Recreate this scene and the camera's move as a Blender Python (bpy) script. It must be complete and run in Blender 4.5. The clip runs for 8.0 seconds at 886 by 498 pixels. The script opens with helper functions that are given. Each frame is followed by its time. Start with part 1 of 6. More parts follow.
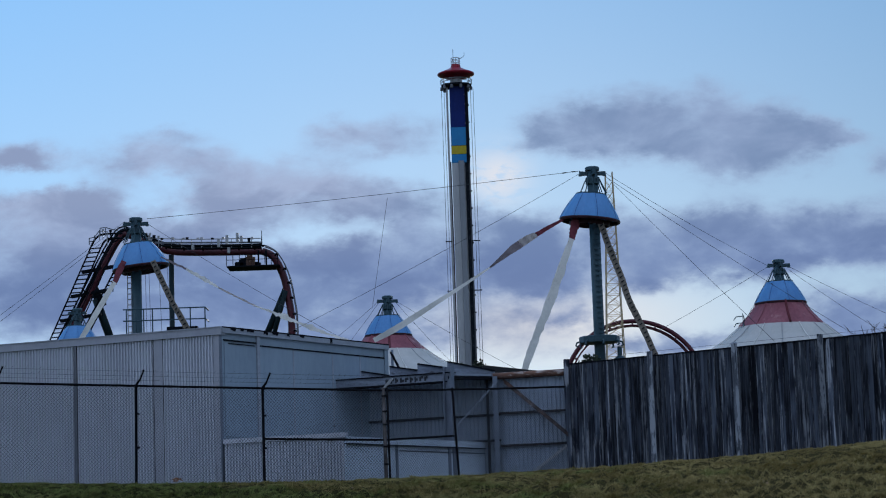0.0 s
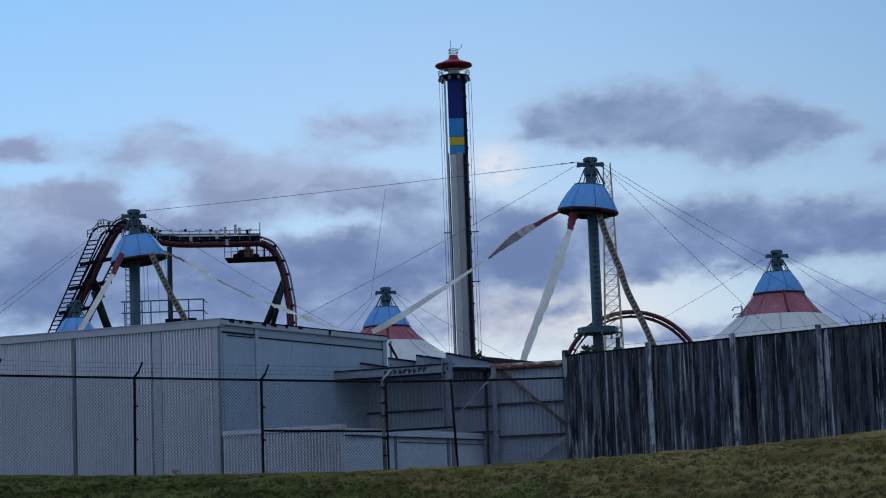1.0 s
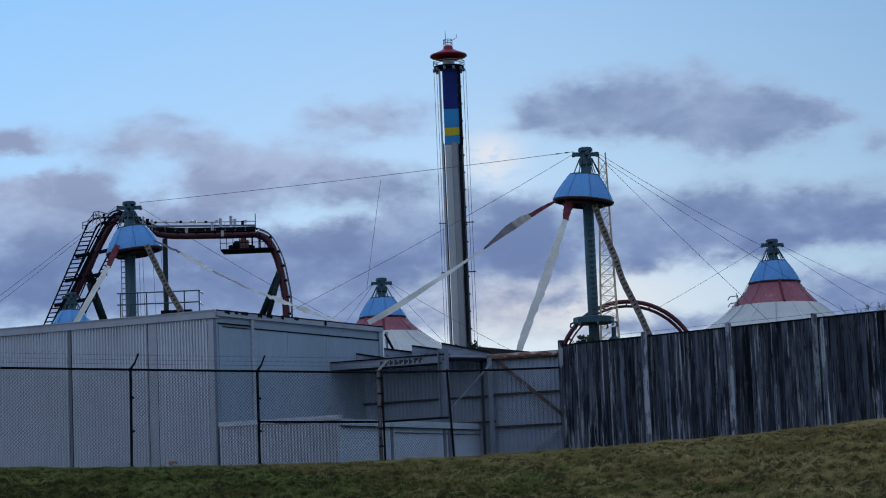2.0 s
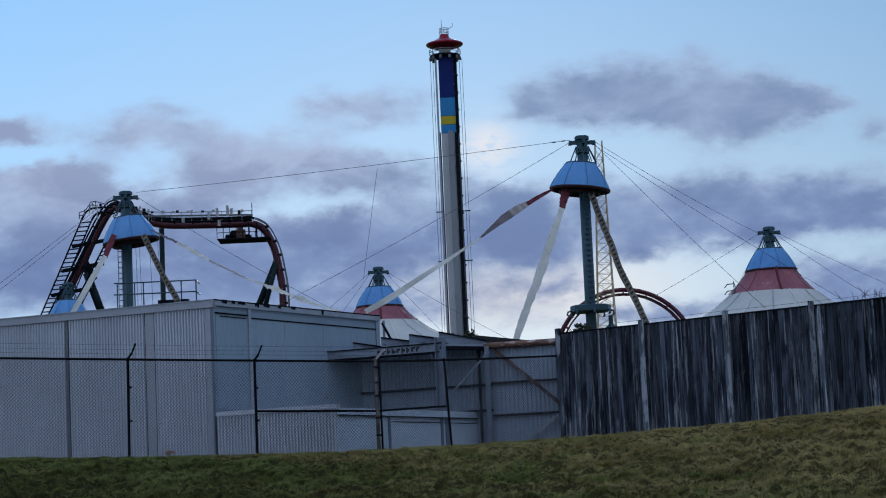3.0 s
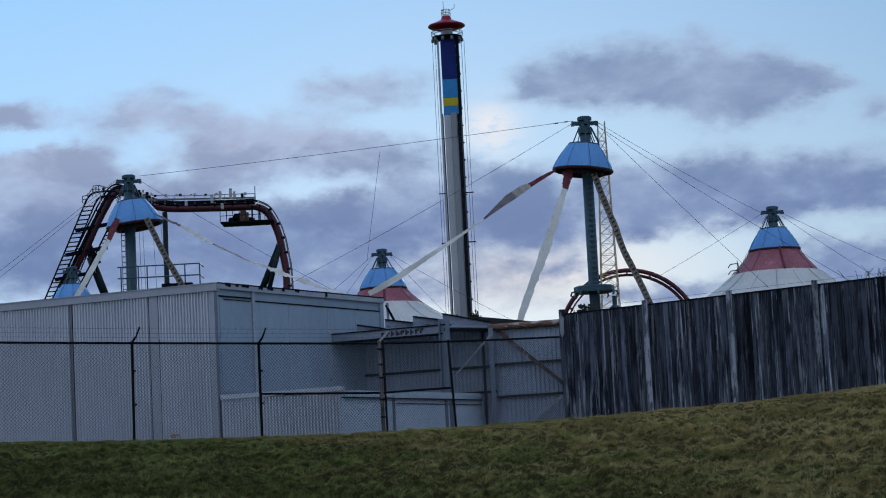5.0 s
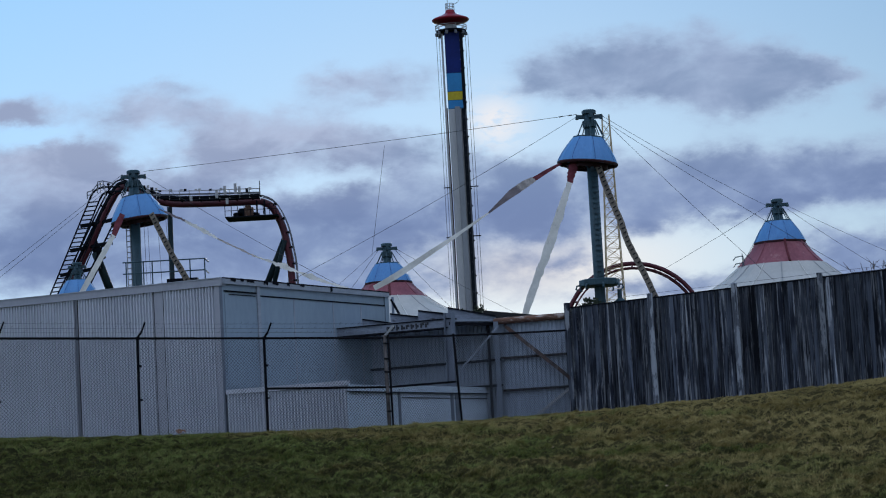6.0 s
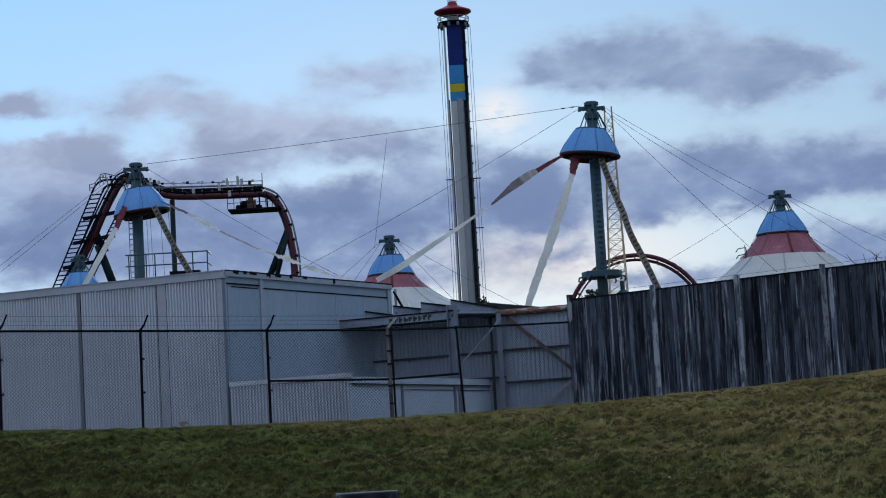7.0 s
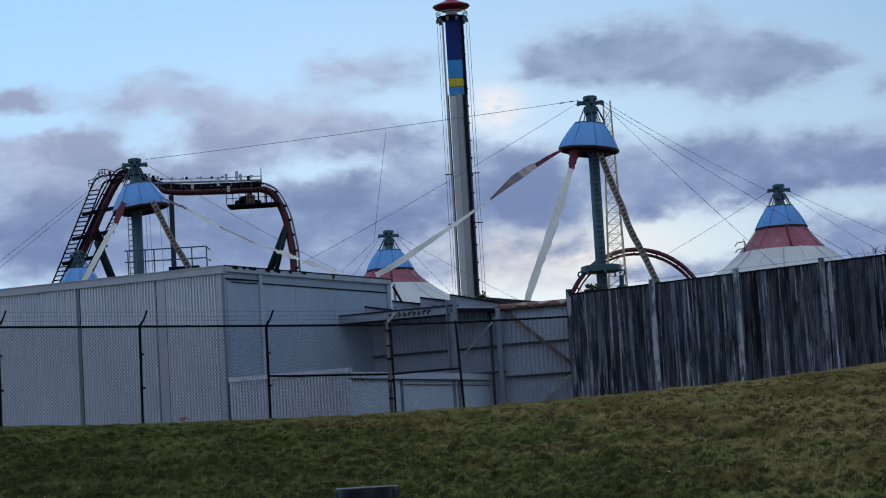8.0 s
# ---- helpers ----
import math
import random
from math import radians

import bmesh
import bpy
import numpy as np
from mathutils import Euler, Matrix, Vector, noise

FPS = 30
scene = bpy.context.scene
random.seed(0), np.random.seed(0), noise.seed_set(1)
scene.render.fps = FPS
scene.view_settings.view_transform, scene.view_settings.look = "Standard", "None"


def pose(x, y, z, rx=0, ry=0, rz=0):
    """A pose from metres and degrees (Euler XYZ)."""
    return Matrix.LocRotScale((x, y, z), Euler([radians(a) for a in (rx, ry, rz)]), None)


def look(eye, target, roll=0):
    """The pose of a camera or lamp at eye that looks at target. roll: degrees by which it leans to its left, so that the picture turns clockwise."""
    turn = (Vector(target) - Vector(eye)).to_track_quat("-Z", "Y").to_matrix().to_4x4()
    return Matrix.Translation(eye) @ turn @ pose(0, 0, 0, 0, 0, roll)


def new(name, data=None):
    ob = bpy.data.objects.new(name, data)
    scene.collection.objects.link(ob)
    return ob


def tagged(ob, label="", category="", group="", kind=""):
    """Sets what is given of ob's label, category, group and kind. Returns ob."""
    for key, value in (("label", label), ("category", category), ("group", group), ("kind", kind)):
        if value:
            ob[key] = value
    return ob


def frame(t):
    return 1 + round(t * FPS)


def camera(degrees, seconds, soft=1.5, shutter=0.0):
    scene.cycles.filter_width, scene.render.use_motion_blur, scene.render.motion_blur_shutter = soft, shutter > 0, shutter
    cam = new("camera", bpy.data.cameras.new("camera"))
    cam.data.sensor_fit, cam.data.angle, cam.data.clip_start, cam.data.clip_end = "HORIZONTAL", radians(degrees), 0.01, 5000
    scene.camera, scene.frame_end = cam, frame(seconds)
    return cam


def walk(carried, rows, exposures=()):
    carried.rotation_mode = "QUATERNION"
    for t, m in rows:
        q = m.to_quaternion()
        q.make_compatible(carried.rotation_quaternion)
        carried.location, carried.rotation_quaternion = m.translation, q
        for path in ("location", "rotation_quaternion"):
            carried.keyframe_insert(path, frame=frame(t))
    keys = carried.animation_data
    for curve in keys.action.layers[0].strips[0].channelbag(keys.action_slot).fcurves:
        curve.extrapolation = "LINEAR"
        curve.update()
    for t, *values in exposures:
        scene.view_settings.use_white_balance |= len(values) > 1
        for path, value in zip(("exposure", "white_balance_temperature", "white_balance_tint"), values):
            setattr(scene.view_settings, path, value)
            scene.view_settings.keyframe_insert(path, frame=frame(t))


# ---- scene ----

# ---------------------------------------------------------------- camera
cam = camera(22.73, 8.0, soft=1.1)
EYE = 1.6
ROWS = [  # seconds, yaw, pitch, lean to the right, in degrees; the camera turns where it stands
    (0.0, 0.209, 7.592, 1.987),
    (0.5, 0.214, 7.491, 2.075),
    (1.0, 0.171, 7.365, 2.131),
    (1.5, 0.119, 7.236, 2.248),
    (3.0, -0.008, 6.817, 2.583),
    (3.5, 0.000, 6.630, 2.650),
    (4.0, 0.024, 6.489, 2.732),
    (4.5, 0.053, 6.408, 2.818),
    (6.0, 0.240, 6.198, 3.170),
    (6.5, 0.294, 6.093, 3.219),
    (7.0, 0.319, 5.995, 3.265),
    (7.5, 0.324, 5.925, 3.335),
    (8.0, 0.305, 5.859, 3.417),
]
walk(cam, [(t, pose(0, 0, EYE, 0, 0, yaw) @ pose(0, 0, 0, 90 + pitch) @ pose(0, 0, 0, 0, 0, -lean)) for t, yaw, pitch, lean in ROWS],
     exposures=[(0.0, -0.10, 6300, 10), (3.0, -0.03, 6430, 10), (5.0, 0.03, 6600, 10), (8.0, 0.10, 6800, 10)])

# ---------------------------------------------------------------- world and sun
world = bpy.data.worlds.new("evening_sky")
scene.world = world
world.use_nodes = True
SUN_AZ, SUN_EL = radians(1.3), radians(9.5)


class Nodes:
    """Small builder of node trees."""

    def __init__(self, tree):
        self.tree = tree
        self.n = tree.nodes
        self.n.clear()

    def put(self, kind):
        return self.n.new(kind)

    def put_grey(self, value):
        nd = self.put("ShaderNodeCombineColor")
        for i in range(3):
            self.wire(value, nd.inputs[i])
        return nd.outputs[0]

    def wire(self, value, socket):
        if isinstance(value, bpy.types.NodeSocket):
            self.tree.links.new(value, socket)
        else:
            socket.default_value = value

    def math(self, op, a, b=0.0, c=0.0, clamp=False):
        nd = self.put("ShaderNodeMath")
        nd.operation, nd.use_clamp = op, clamp
        for i, v in enumerate((a, b, c)):
            self.wire(v, nd.inputs[i])
        return nd.outputs[0]

    def noise(self, vec, scale, detail=4.0, rough=0.55, distort=0.0):
        nd = self.put("ShaderNodeTexNoise")
        if vec is not None:
            self.wire(vec, nd.inputs["Vector"])
        for k, v in (("Scale", scale), ("Detail", detail), ("Roughness", rough), ("Distortion", distort)):
            nd.inputs[k].default_value = v
        return nd.outputs["Fac"]

    def mix(self, fac, a, b, blend="MIX"):
        nd = self.put("ShaderNodeMix")
        nd.data_type, nd.blend_type = "RGBA", blend
        self.wire(fac, nd.inputs[0])
        self.wire(a if isinstance(a, bpy.types.NodeSocket) else (*a, 1), nd.inputs[6])
        self.wire(b if isinstance(b, bpy.types.NodeSocket) else (*b, 1), nd.inputs[7])
        return nd.outputs[2]

    def ramp(self, fac, lo, hi, to_lo=0.0, to_hi=1.0, smooth=True):
        nd = self.put("ShaderNodeMapRange")
        nd.interpolation_type = "SMOOTHSTEP" if smooth else "LINEAR"
        for i, v in enumerate((fac, lo, hi, to_lo, to_hi)):
            self.wire(v, nd.inputs[i])
        return nd.outputs[0]


def build_sky():
    g = Nodes(world.node_tree)
    coord = g.put("ShaderNodeTexCoord").outputs["Generated"]
    sep = g.put("ShaderNodeSeparateXYZ")
    g.wire(coord, sep.inputs[0])
    ahead = g.math("MAXIMUM", sep.outputs[1], 0.05)
    az = g.math("MULTIPLY", g.math("DIVIDE", sep.outputs[0], ahead), 100.0)
    el = g.math("MULTIPLY", g.math("DIVIDE", sep.outputs[2], ahead), 100.0)
    plane = g.put("ShaderNodeCombineXYZ")
    g.wire(az, plane.inputs[0])
    g.wire(g.math("MULTIPLY", el, 1.7), plane.inputs[1])
    flat = plane.outputs[0]
    # clear sky
    sky = g.put("ShaderNodeTexSky")
    sky.sky_type, sky.sun_disc, sky.sun_elevation, sky.sun_rotation = "NISHITA", False, SUN_EL, SUN_AZ
    sky.altitude, sky.air_density, sky.dust_density, sky.ozone_density = 100, 1.0, 0.4, 3.0
    clear = g.mix(1.0, sky.outputs[0], (0.115, 0.115, 0.115), "MULTIPLY")
    blue = g.mix(g.ramp(el, 8.0, 27.0, smooth=False), (0.375, 0.595, 0.835), (0.212, 0.472, 0.835))
    side = g.ramp(az, -20.0, 22.0, 1.24, 0.87, smooth=False)
    blue = g.mix(1.0, blue, g.put_grey(side), "MULTIPLY")
    # the blue hour's own colour ahead, the plain sky texture behind and above
    front = g.ramp(sep.outputs[1], 0.0, 0.6)
    clear = g.mix(g.math("MULTIPLY", front, 0.85), clear, blue)
    # cloud banks: soft bodies, pulled out of shape and frayed by noise
    def shifted(by):
        nd = g.put("ShaderNodeVectorMath")
        g.wire(flat, nd.inputs[0])
        nd.inputs[1].default_value = by
        return nd.outputs[0]

    raw = g.noise(flat, 0.30, 6.0, 0.6)
    other = g.noise(shifted((31.7, 12.9, 5.3)), 0.34, 6.0, 0.6)
    caz = g.math("MULTIPLY_ADD", g.math("SUBTRACT", raw, 0.5), 4.2, az)
    cel = g.math("MULTIPLY_ADD", g.math("SUBTRACT", other, 0.5), 2.2, el)

    def body(a, e, ra, re, w, power=1.0):
        dx = g.math("DIVIDE", g.math("SUBTRACT", caz, a), ra)
        dy = g.math("DIVIDE", g.math("SUBTRACT", cel, e), re)
        r2 = g.math("POWER", g.math("ADD", g.math("MULTIPLY", dx, dx), g.math("MULTIPLY", dy, dy)), power)
        return g.math("SUBTRACT", 1.0, g.math("MULTIPLY", g.math("POWER", 2.718, g.math("MULTIPLY", r2, -0.8)), min(w, 0.98)))

    clear_of = None
    for blob in UPPER_BANK + EAST_DECK + MIDDLE_DECK + WEST_DECK + WEST_TOPS:
        bare = body(*blob)
        clear_of = bare if clear_of is None else g.math("MULTIPLY", clear_of, bare)
    total = g.math("SUBTRACT", 1.0, clear_of)
    for blob in GAPS:
        total = g.math("MULTIPLY", total, body(*blob, 1.0))
    big = g.noise(shifted((3.1, 7.7, 1.0)), 0.26, 5.0, 0.55, 0.3)
    fine = g.noise(flat, 0.8, 5.0, 0.6, 0.2)
    lumps = g.math("ADD", g.math("MULTIPLY", g.math("SUBTRACT", 0.5, big), 0.75), g.math("MULTIPLY", g.math("SUBTRACT", fine, 0.5), 0.42))
    field = g.math("ADD", total, g.math("MULTIPLY", lumps, g.ramp(total, 0.0, 0.5, 0.25, 1.0)))
    cover = g.math("MULTIPLY", g.ramp(field, 0.12, 1.0), 0.97)
    # thin veils elsewhere in the sky, all round
    veil = g.ramp(g.noise(coord, 3.0, 6.0, 0.6, 0.4), 0.45, 0.75)
    # blue-violet decks low down, greyer banks above, pale and slightly rosy towards the west
    tone = g.mix(g.ramp(big, 0.35, 0.65), (0.152, 0.220, 0.420), (0.212, 0.295, 0.512))
    upper = g.mix(g.ramp(big, 0.32, 0.68), (0.212, 0.298, 0.482), (0.300, 0.394, 0.595))
    rosy = g.mix(g.ramp(big, 0.36, 0.62), (0.288, 0.352, 0.530), (0.395, 0.468, 0.660))
    upper = g.mix(g.ramp(az, 1.0, -6.0), upper, rosy)
    tone = g.mix(g.ramp(el, 12.0, 16.5), tone, upper)
    tone = g.mix(g.ramp(field, 1.0, 0.4, 0.0, 0.45), tone, (0.43, 0.51, 0.70))
    # warm light low in the gaps and round the hidden sun
    dx = g.math("DIVIDE", g.math("SUBTRACT", az, 4.0), 6.5)
    dy = g.math("DIVIDE", g.math("SUBTRACT", el, 9.8), 1.9)
    warm = g.math("POWER", 2.718, g.math("MULTIPLY", g.math("ADD", g.math("MULTIPLY", dx, dx), g.math("MULTIPLY", dy, dy)), -1.0))
    dx = g.math("DIVIDE", g.math("SUBTRACT", az, 2.3), 1.3)
    dy = g.math("DIVIDE", g.math("SUBTRACT", el, 16.6), 1.2)
    glow = g.math("POWER", 2.718, g.math("MULTIPLY", g.math("ADD", g.math("MULTIPLY", dx, dx), g.math("MULTIPLY", dy, dy)), -1.0))
    gap = g.mix(g.math("MULTIPLY", warm, 0.9), clear, (0.87, 0.84, 0.82))
    gap = g.mix(g.math("MULTIPLY", glow, g.ramp(fine, 0.34, 0.52, 0.3, 1.0)), gap, (0.80, 0.82, 0.88))
    out = g.mix(g.math("MULTIPLY", cover, front), gap, tone)
    # bright, evenly lit cloud overhead and behind the viewer
    out = g.mix(g.math("MULTIPLY", g.math("MULTIPLY_ADD", veil, 0.35, 0.6), g.math("SUBTRACT", 1.0, front)), out, (0.66, 0.80, 1.07))
    # away from the sunset the cloud is brightest overhead and dims towards the eastern horizon
    high = g.ramp(sep.outputs[2], 0.0, 0.9, 0.62, 1.55, smooth=False)
    out = g.mix(g.math("SUBTRACT", 1.0, front), out, g.mix(1.0, out, g.put_grey(g.math("MULTIPLY", high, g.ramp(sep.outputs[0], -0.9, 0.9, 1.15, 0.92, smooth=False))), "MULTIPLY"))
    back = g.put("ShaderNodeBackground")
    g.wire(out, back.inputs[0])
    back.inputs[1].default_value = 1.0
    g.wire(back.outputs[0], g.put("ShaderNodeOutputWorld").inputs[0])


# banks of cloud: direction across and up (in hundredths), half width, half height, density
UPPER_BANK = [
    (4.5, 18.6, 1.30, 1.00, 0.75), (6.2, 18.9, 1.95, 1.13, 0.90), (8.1, 18.8, 1.95, 1.20, 0.95), (9.6, 19.0, 1.37, 1.20, 0.98),
    (12.3, 19.1, 1.43, 1.27, 1.00), (13.8, 18.4, 2.15, 1.40, 1.00), (15.3, 17.8, 1.95, 1.13, 1.00), (12.8, 17.0, 1.63, 0.93, 0.90),
    (16.9, 18.0, 1.63, 0.67, 1.00), (18.3, 18.0, 0.91, 0.33, 0.80), (11.0, 17.8, 2.60, 0.80, 0.85), (20.1, 16.7, 0.98, 0.87, 0.70),
    (7.0, 17.9, 3.58, 0.47, 0.60),
]
EAST_DECK = [
    (6.9, 13.8, 1.63, 0.93, 0.90), (8.1, 13.1, 1.63, 1.20, 1.00), (9.9, 13.4, 2.28, 1.07, 1.00), (12.4, 13.6, 1.95, 1.07, 1.00),
    (14.4, 13.4, 2.28, 1.20, 1.00), (16.6, 13.5, 2.28, 1.07, 1.00), (19.1, 13.4, 2.28, 1.13, 1.00), (11.4, 12.4, 3.58, 0.80, 0.95),
    (15.0, 12.4, 3.91, 0.67, 0.80), (9.0, 11.8, 1.95, 0.67, 0.90), (18.1, 12.4, 2.93, 0.67, 0.90), (18.7, 9.7, 3.58, 1.13, 1.00),
    (16.1, 8.8, 1.95, 0.43, 0.50), (19.1, 8.9, 2.93, 0.80, 1.00), (8.4, 8.5, 4.23, 0.60, 0.80), (11.2, 8.7, 1.95, 0.47, 0.60),
]
MIDDLE_DECK = [
    (3.4, 13.5, 2.60, 1.20, 1.00), (2.6, 12.2, 2.60, 1.13, 1.00), (4.6, 11.6, 2.60, 1.13, 1.00), (5.2, 10.0, 1.63, 0.43, 0.70),
    (2.2, 14.5, 1.30, 0.60, 0.70), (-1.5, 14.4, 2.28, 1.00, 0.80), (-3.0, 15.0, 2.60, 0.93, 0.75), (-4.1, 12.7, 3.91, 1.13, 1.00),
    (-1.5, 12.4, 2.93, 1.33, 1.00), (-6.2, 12.0, 3.26, 1.33, 1.00), (-7.8, 10.8, 3.91, 1.33, 1.00), (-2.6, 10.6, 3.58, 1.33, 1.00),
    (-5.2, 9.5, 7.16, 1.00, 1.00),
]
WEST_DECK = [
    (-10.8, 12.9, 4.23, 1.47, 1.00), (-14.2, 13.2, 3.58, 1.47, 1.00), (-18.1, 14.1, 4.23, 1.53, 1.00), (-19.1, 11.9, 4.23, 1.67, 1.00),
    (-15.5, 10.8, 6.51, 1.50, 1.00), (-10.4, 10.6, 4.56, 1.50, 1.00), (-18.6, 15.8, 3.58, 1.13, 0.95), (-15.7, 14.9, 2.28, 1.00, 0.80),
    (-10.3, 14.8, 2.93, 0.93, 0.85),
]
WEST_TOPS = [
    (-19.6, 18.2, 2.12, 0.80, 0.95), (-12.8, 19.3, 1.47, 0.40, 0.50), (-14.1, 17.9, 2.28, 1.13, 0.80), (-11.9, 17.7, 1.95, 0.93, 0.65),
    (-9.2, 17.1, 2.60, 0.93, 0.75), (-10.5, 16.0, 3.26, 1.00, 0.90), (-7.1, 16.4, 2.93, 0.87, 0.80), (-5.0, 16.7, 1.63, 0.80, 0.90),
    (-3.9, 15.8, 1.95, 0.80, 0.70), (-2.6, 18.7, 2.77, 0.93, 0.80), (-4.8, 18.6, 1.95, 0.53, 0.50), (-16.7, 16.3, 1.63, 0.60, 0.50),
]
GAPS = [
    (-6.5, 14.4, 2.15, 0.37, 0.55), (-13.4, 16.0, 1.30, 0.73, 0.65), (-19.1, 17.1, 2.93, 0.40, 0.80), (-4.1, 14.6, 1.30, 0.40, 0.40),
    (-12.6, 16.8, 0.98, 0.47, 0.40), (-1.1, 10.3, 1.30, 0.67, 0.30), (-2.4, 17.1, 2.60, 0.47, 0.50),
]
build_sky()

sun = new("sun", bpy.data.lights.new("sun", "SUN"))
sun.data.energy, sun.data.angle, sun.data.color = 0.7, radians(14), (1.0, 0.90, 0.80)
sun.matrix_world = look((0, 0, 60), (-math.sin(SUN_AZ) * 50, -math.cos(SUN_AZ) * 50, 60 - math.tan(SUN_EL) * 50))


# ---------------------------------------------------------------- materials
def material(name, base, dark, rough=0.6, metal=0.0, scale=6.0, fine=60.0, bump=0.15, vary=0.0, stretch=(1, 1, 1), mottle=0.6, wear=None, wear_at=(0.62, 0.72), spec=0.25):
    """Painted, rusted, woven or wooden surface: two scales of mottling, bump, and patches of wear."""
    m = bpy.data.materials.new(name)
    m.use_nodes = True
    g = Nodes(m.node_tree)
    co = g.put("ShaderNodeTexCoord").outputs["Object"]
    mp = g.put("ShaderNodeMapping")
    g.wire(co, mp.inputs[0])
    mp.inputs["Scale"].default_value = stretch
    vec = mp.outputs[0]
    if vary:
        info = g.put("ShaderNodeObjectInfo").outputs["Random"]
        add = g.put("ShaderNodeVectorMath")
        g.wire(vec, add.inputs[0])
        shift = g.put("ShaderNodeCombineXYZ")
        for i, k in enumerate((37.0, 11.0, 23.0)):
            g.wire(g.math("MULTIPLY", info, k), shift.inputs[i])
        g.wire(shift.outputs[0], add.inputs[1])
        vec = add.outputs[0]
    large = g.noise(vec, scale, 5.0, 0.6, 0.3)
    small = g.noise(vec, fine, 4.0, 0.6)
    fac = g.ramp(g.math("ADD", g.math("MULTIPLY", large, mottle), g.math("MULTIPLY", small, 1 - mottle)), 0.32, 0.68)
    col = g.mix(fac, dark, base)
    if wear:
        col = g.mix(g.ramp(g.noise(vec, scale * 1.7, 7.0, 0.65, 0.5), *wear_at), col, wear)
    if vary:
        hsv = g.put("ShaderNodeHueSaturation")
        g.wire(col, hsv.inputs["Color"])
        g.wire(g.math("MULTIPLY_ADD", info, 2 * vary, 1 - vary), hsv.inputs["Value"])
        col = hsv.outputs[0]
    bs = g.put("ShaderNodeBsdfPrincipled")
    g.wire(col, bs.inputs["Base Color"])
    g.wire(g.math("MULTIPLY_ADD", small, 0.25, rough - 0.12, clamp=True), bs.inputs["Roughness"])
    bs.inputs["Metallic"].default_value = metal
    bs.inputs["Specular IOR Level"].default_value = spec
    if bump:
        bp = g.put("ShaderNodeBump")
        bp.inputs["Strength"].default_value = bump
        bp.inputs["Distance"].default_value = 0.02
        g.wire(g.math("ADD", large, small), bp.inputs["Height"])
        g.wire(bp.outputs[0], bs.inputs["Normal"])
    g.wire(bs.outputs[0], g.put("ShaderNodeOutputMaterial").inputs[0])
    return m


FLAT_TRIM = material("flat_siding_trim", (0.335, 0.35, 0.405), (0.28, 0.295, 0.345), 0.55, scale=1.2, fine=14, bump=0.03, stretch=(1, 1, 0.35), spec=0.3)
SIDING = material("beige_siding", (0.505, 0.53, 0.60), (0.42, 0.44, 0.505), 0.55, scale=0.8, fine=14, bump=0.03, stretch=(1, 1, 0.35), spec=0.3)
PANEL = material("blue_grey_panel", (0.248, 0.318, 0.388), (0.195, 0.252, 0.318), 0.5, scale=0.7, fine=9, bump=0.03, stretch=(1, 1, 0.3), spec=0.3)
TRIM_PALE = material("pale_trim", (0.46, 0.46, 0.47), (0.34, 0.35, 0.37), 0.5, scale=2, fine=25, bump=0.03, wear=(0.03, 0.03, 0.035), wear_at=(0.66, 0.72), stretch=(1, 1, 2))
TRIM_DARK = material("dark_trim", (0.013, 0.014, 0.019), (0.006, 0.007, 0.010), 0.7, scale=3, fine=30, bump=0.03, spec=0.02)
ANNEX = material("pale_blue_annex_paint", (0.55, 0.645, 0.76), (0.46, 0.55, 0.66), 0.5, scale=0.8, fine=9, bump=0.03, stretch=(1, 1, 0.3))
WALL_RIB = material("grey_ribbed_steel", (0.31, 0.355, 0.43), (0.22, 0.26, 0.325), 0.5, scale=1.2, fine=14, bump=0.04, stretch=(1, 1, 0.4), spec=0.3)
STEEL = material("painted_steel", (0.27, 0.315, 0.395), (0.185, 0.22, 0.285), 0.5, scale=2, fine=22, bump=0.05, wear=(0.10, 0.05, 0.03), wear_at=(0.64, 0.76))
RUST = material("rusted_steel", (0.15, 0.08, 0.055), (0.06, 0.035, 0.028), 0.8, scale=3, fine=26, bump=0.2, wear=(0.30, 0.26, 0.24), wear_at=(0.55, 0.66))
POST_MAT = material("weathered_pipe", (0.011, 0.011, 0.014), (0.006, 0.006, 0.008), 0.75, 0.0, scale=3, fine=40, bump=0.05, spec=0.03, wear=(0.075, 0.05, 0.042), wear_at=(0.62, 0.74))
WIRE_MAT = material("fence_wire", (0.078, 0.088, 0.106), (0.045, 0.052, 0.064), 0.6, 0.0, scale=4, fine=40, bump=0.0)


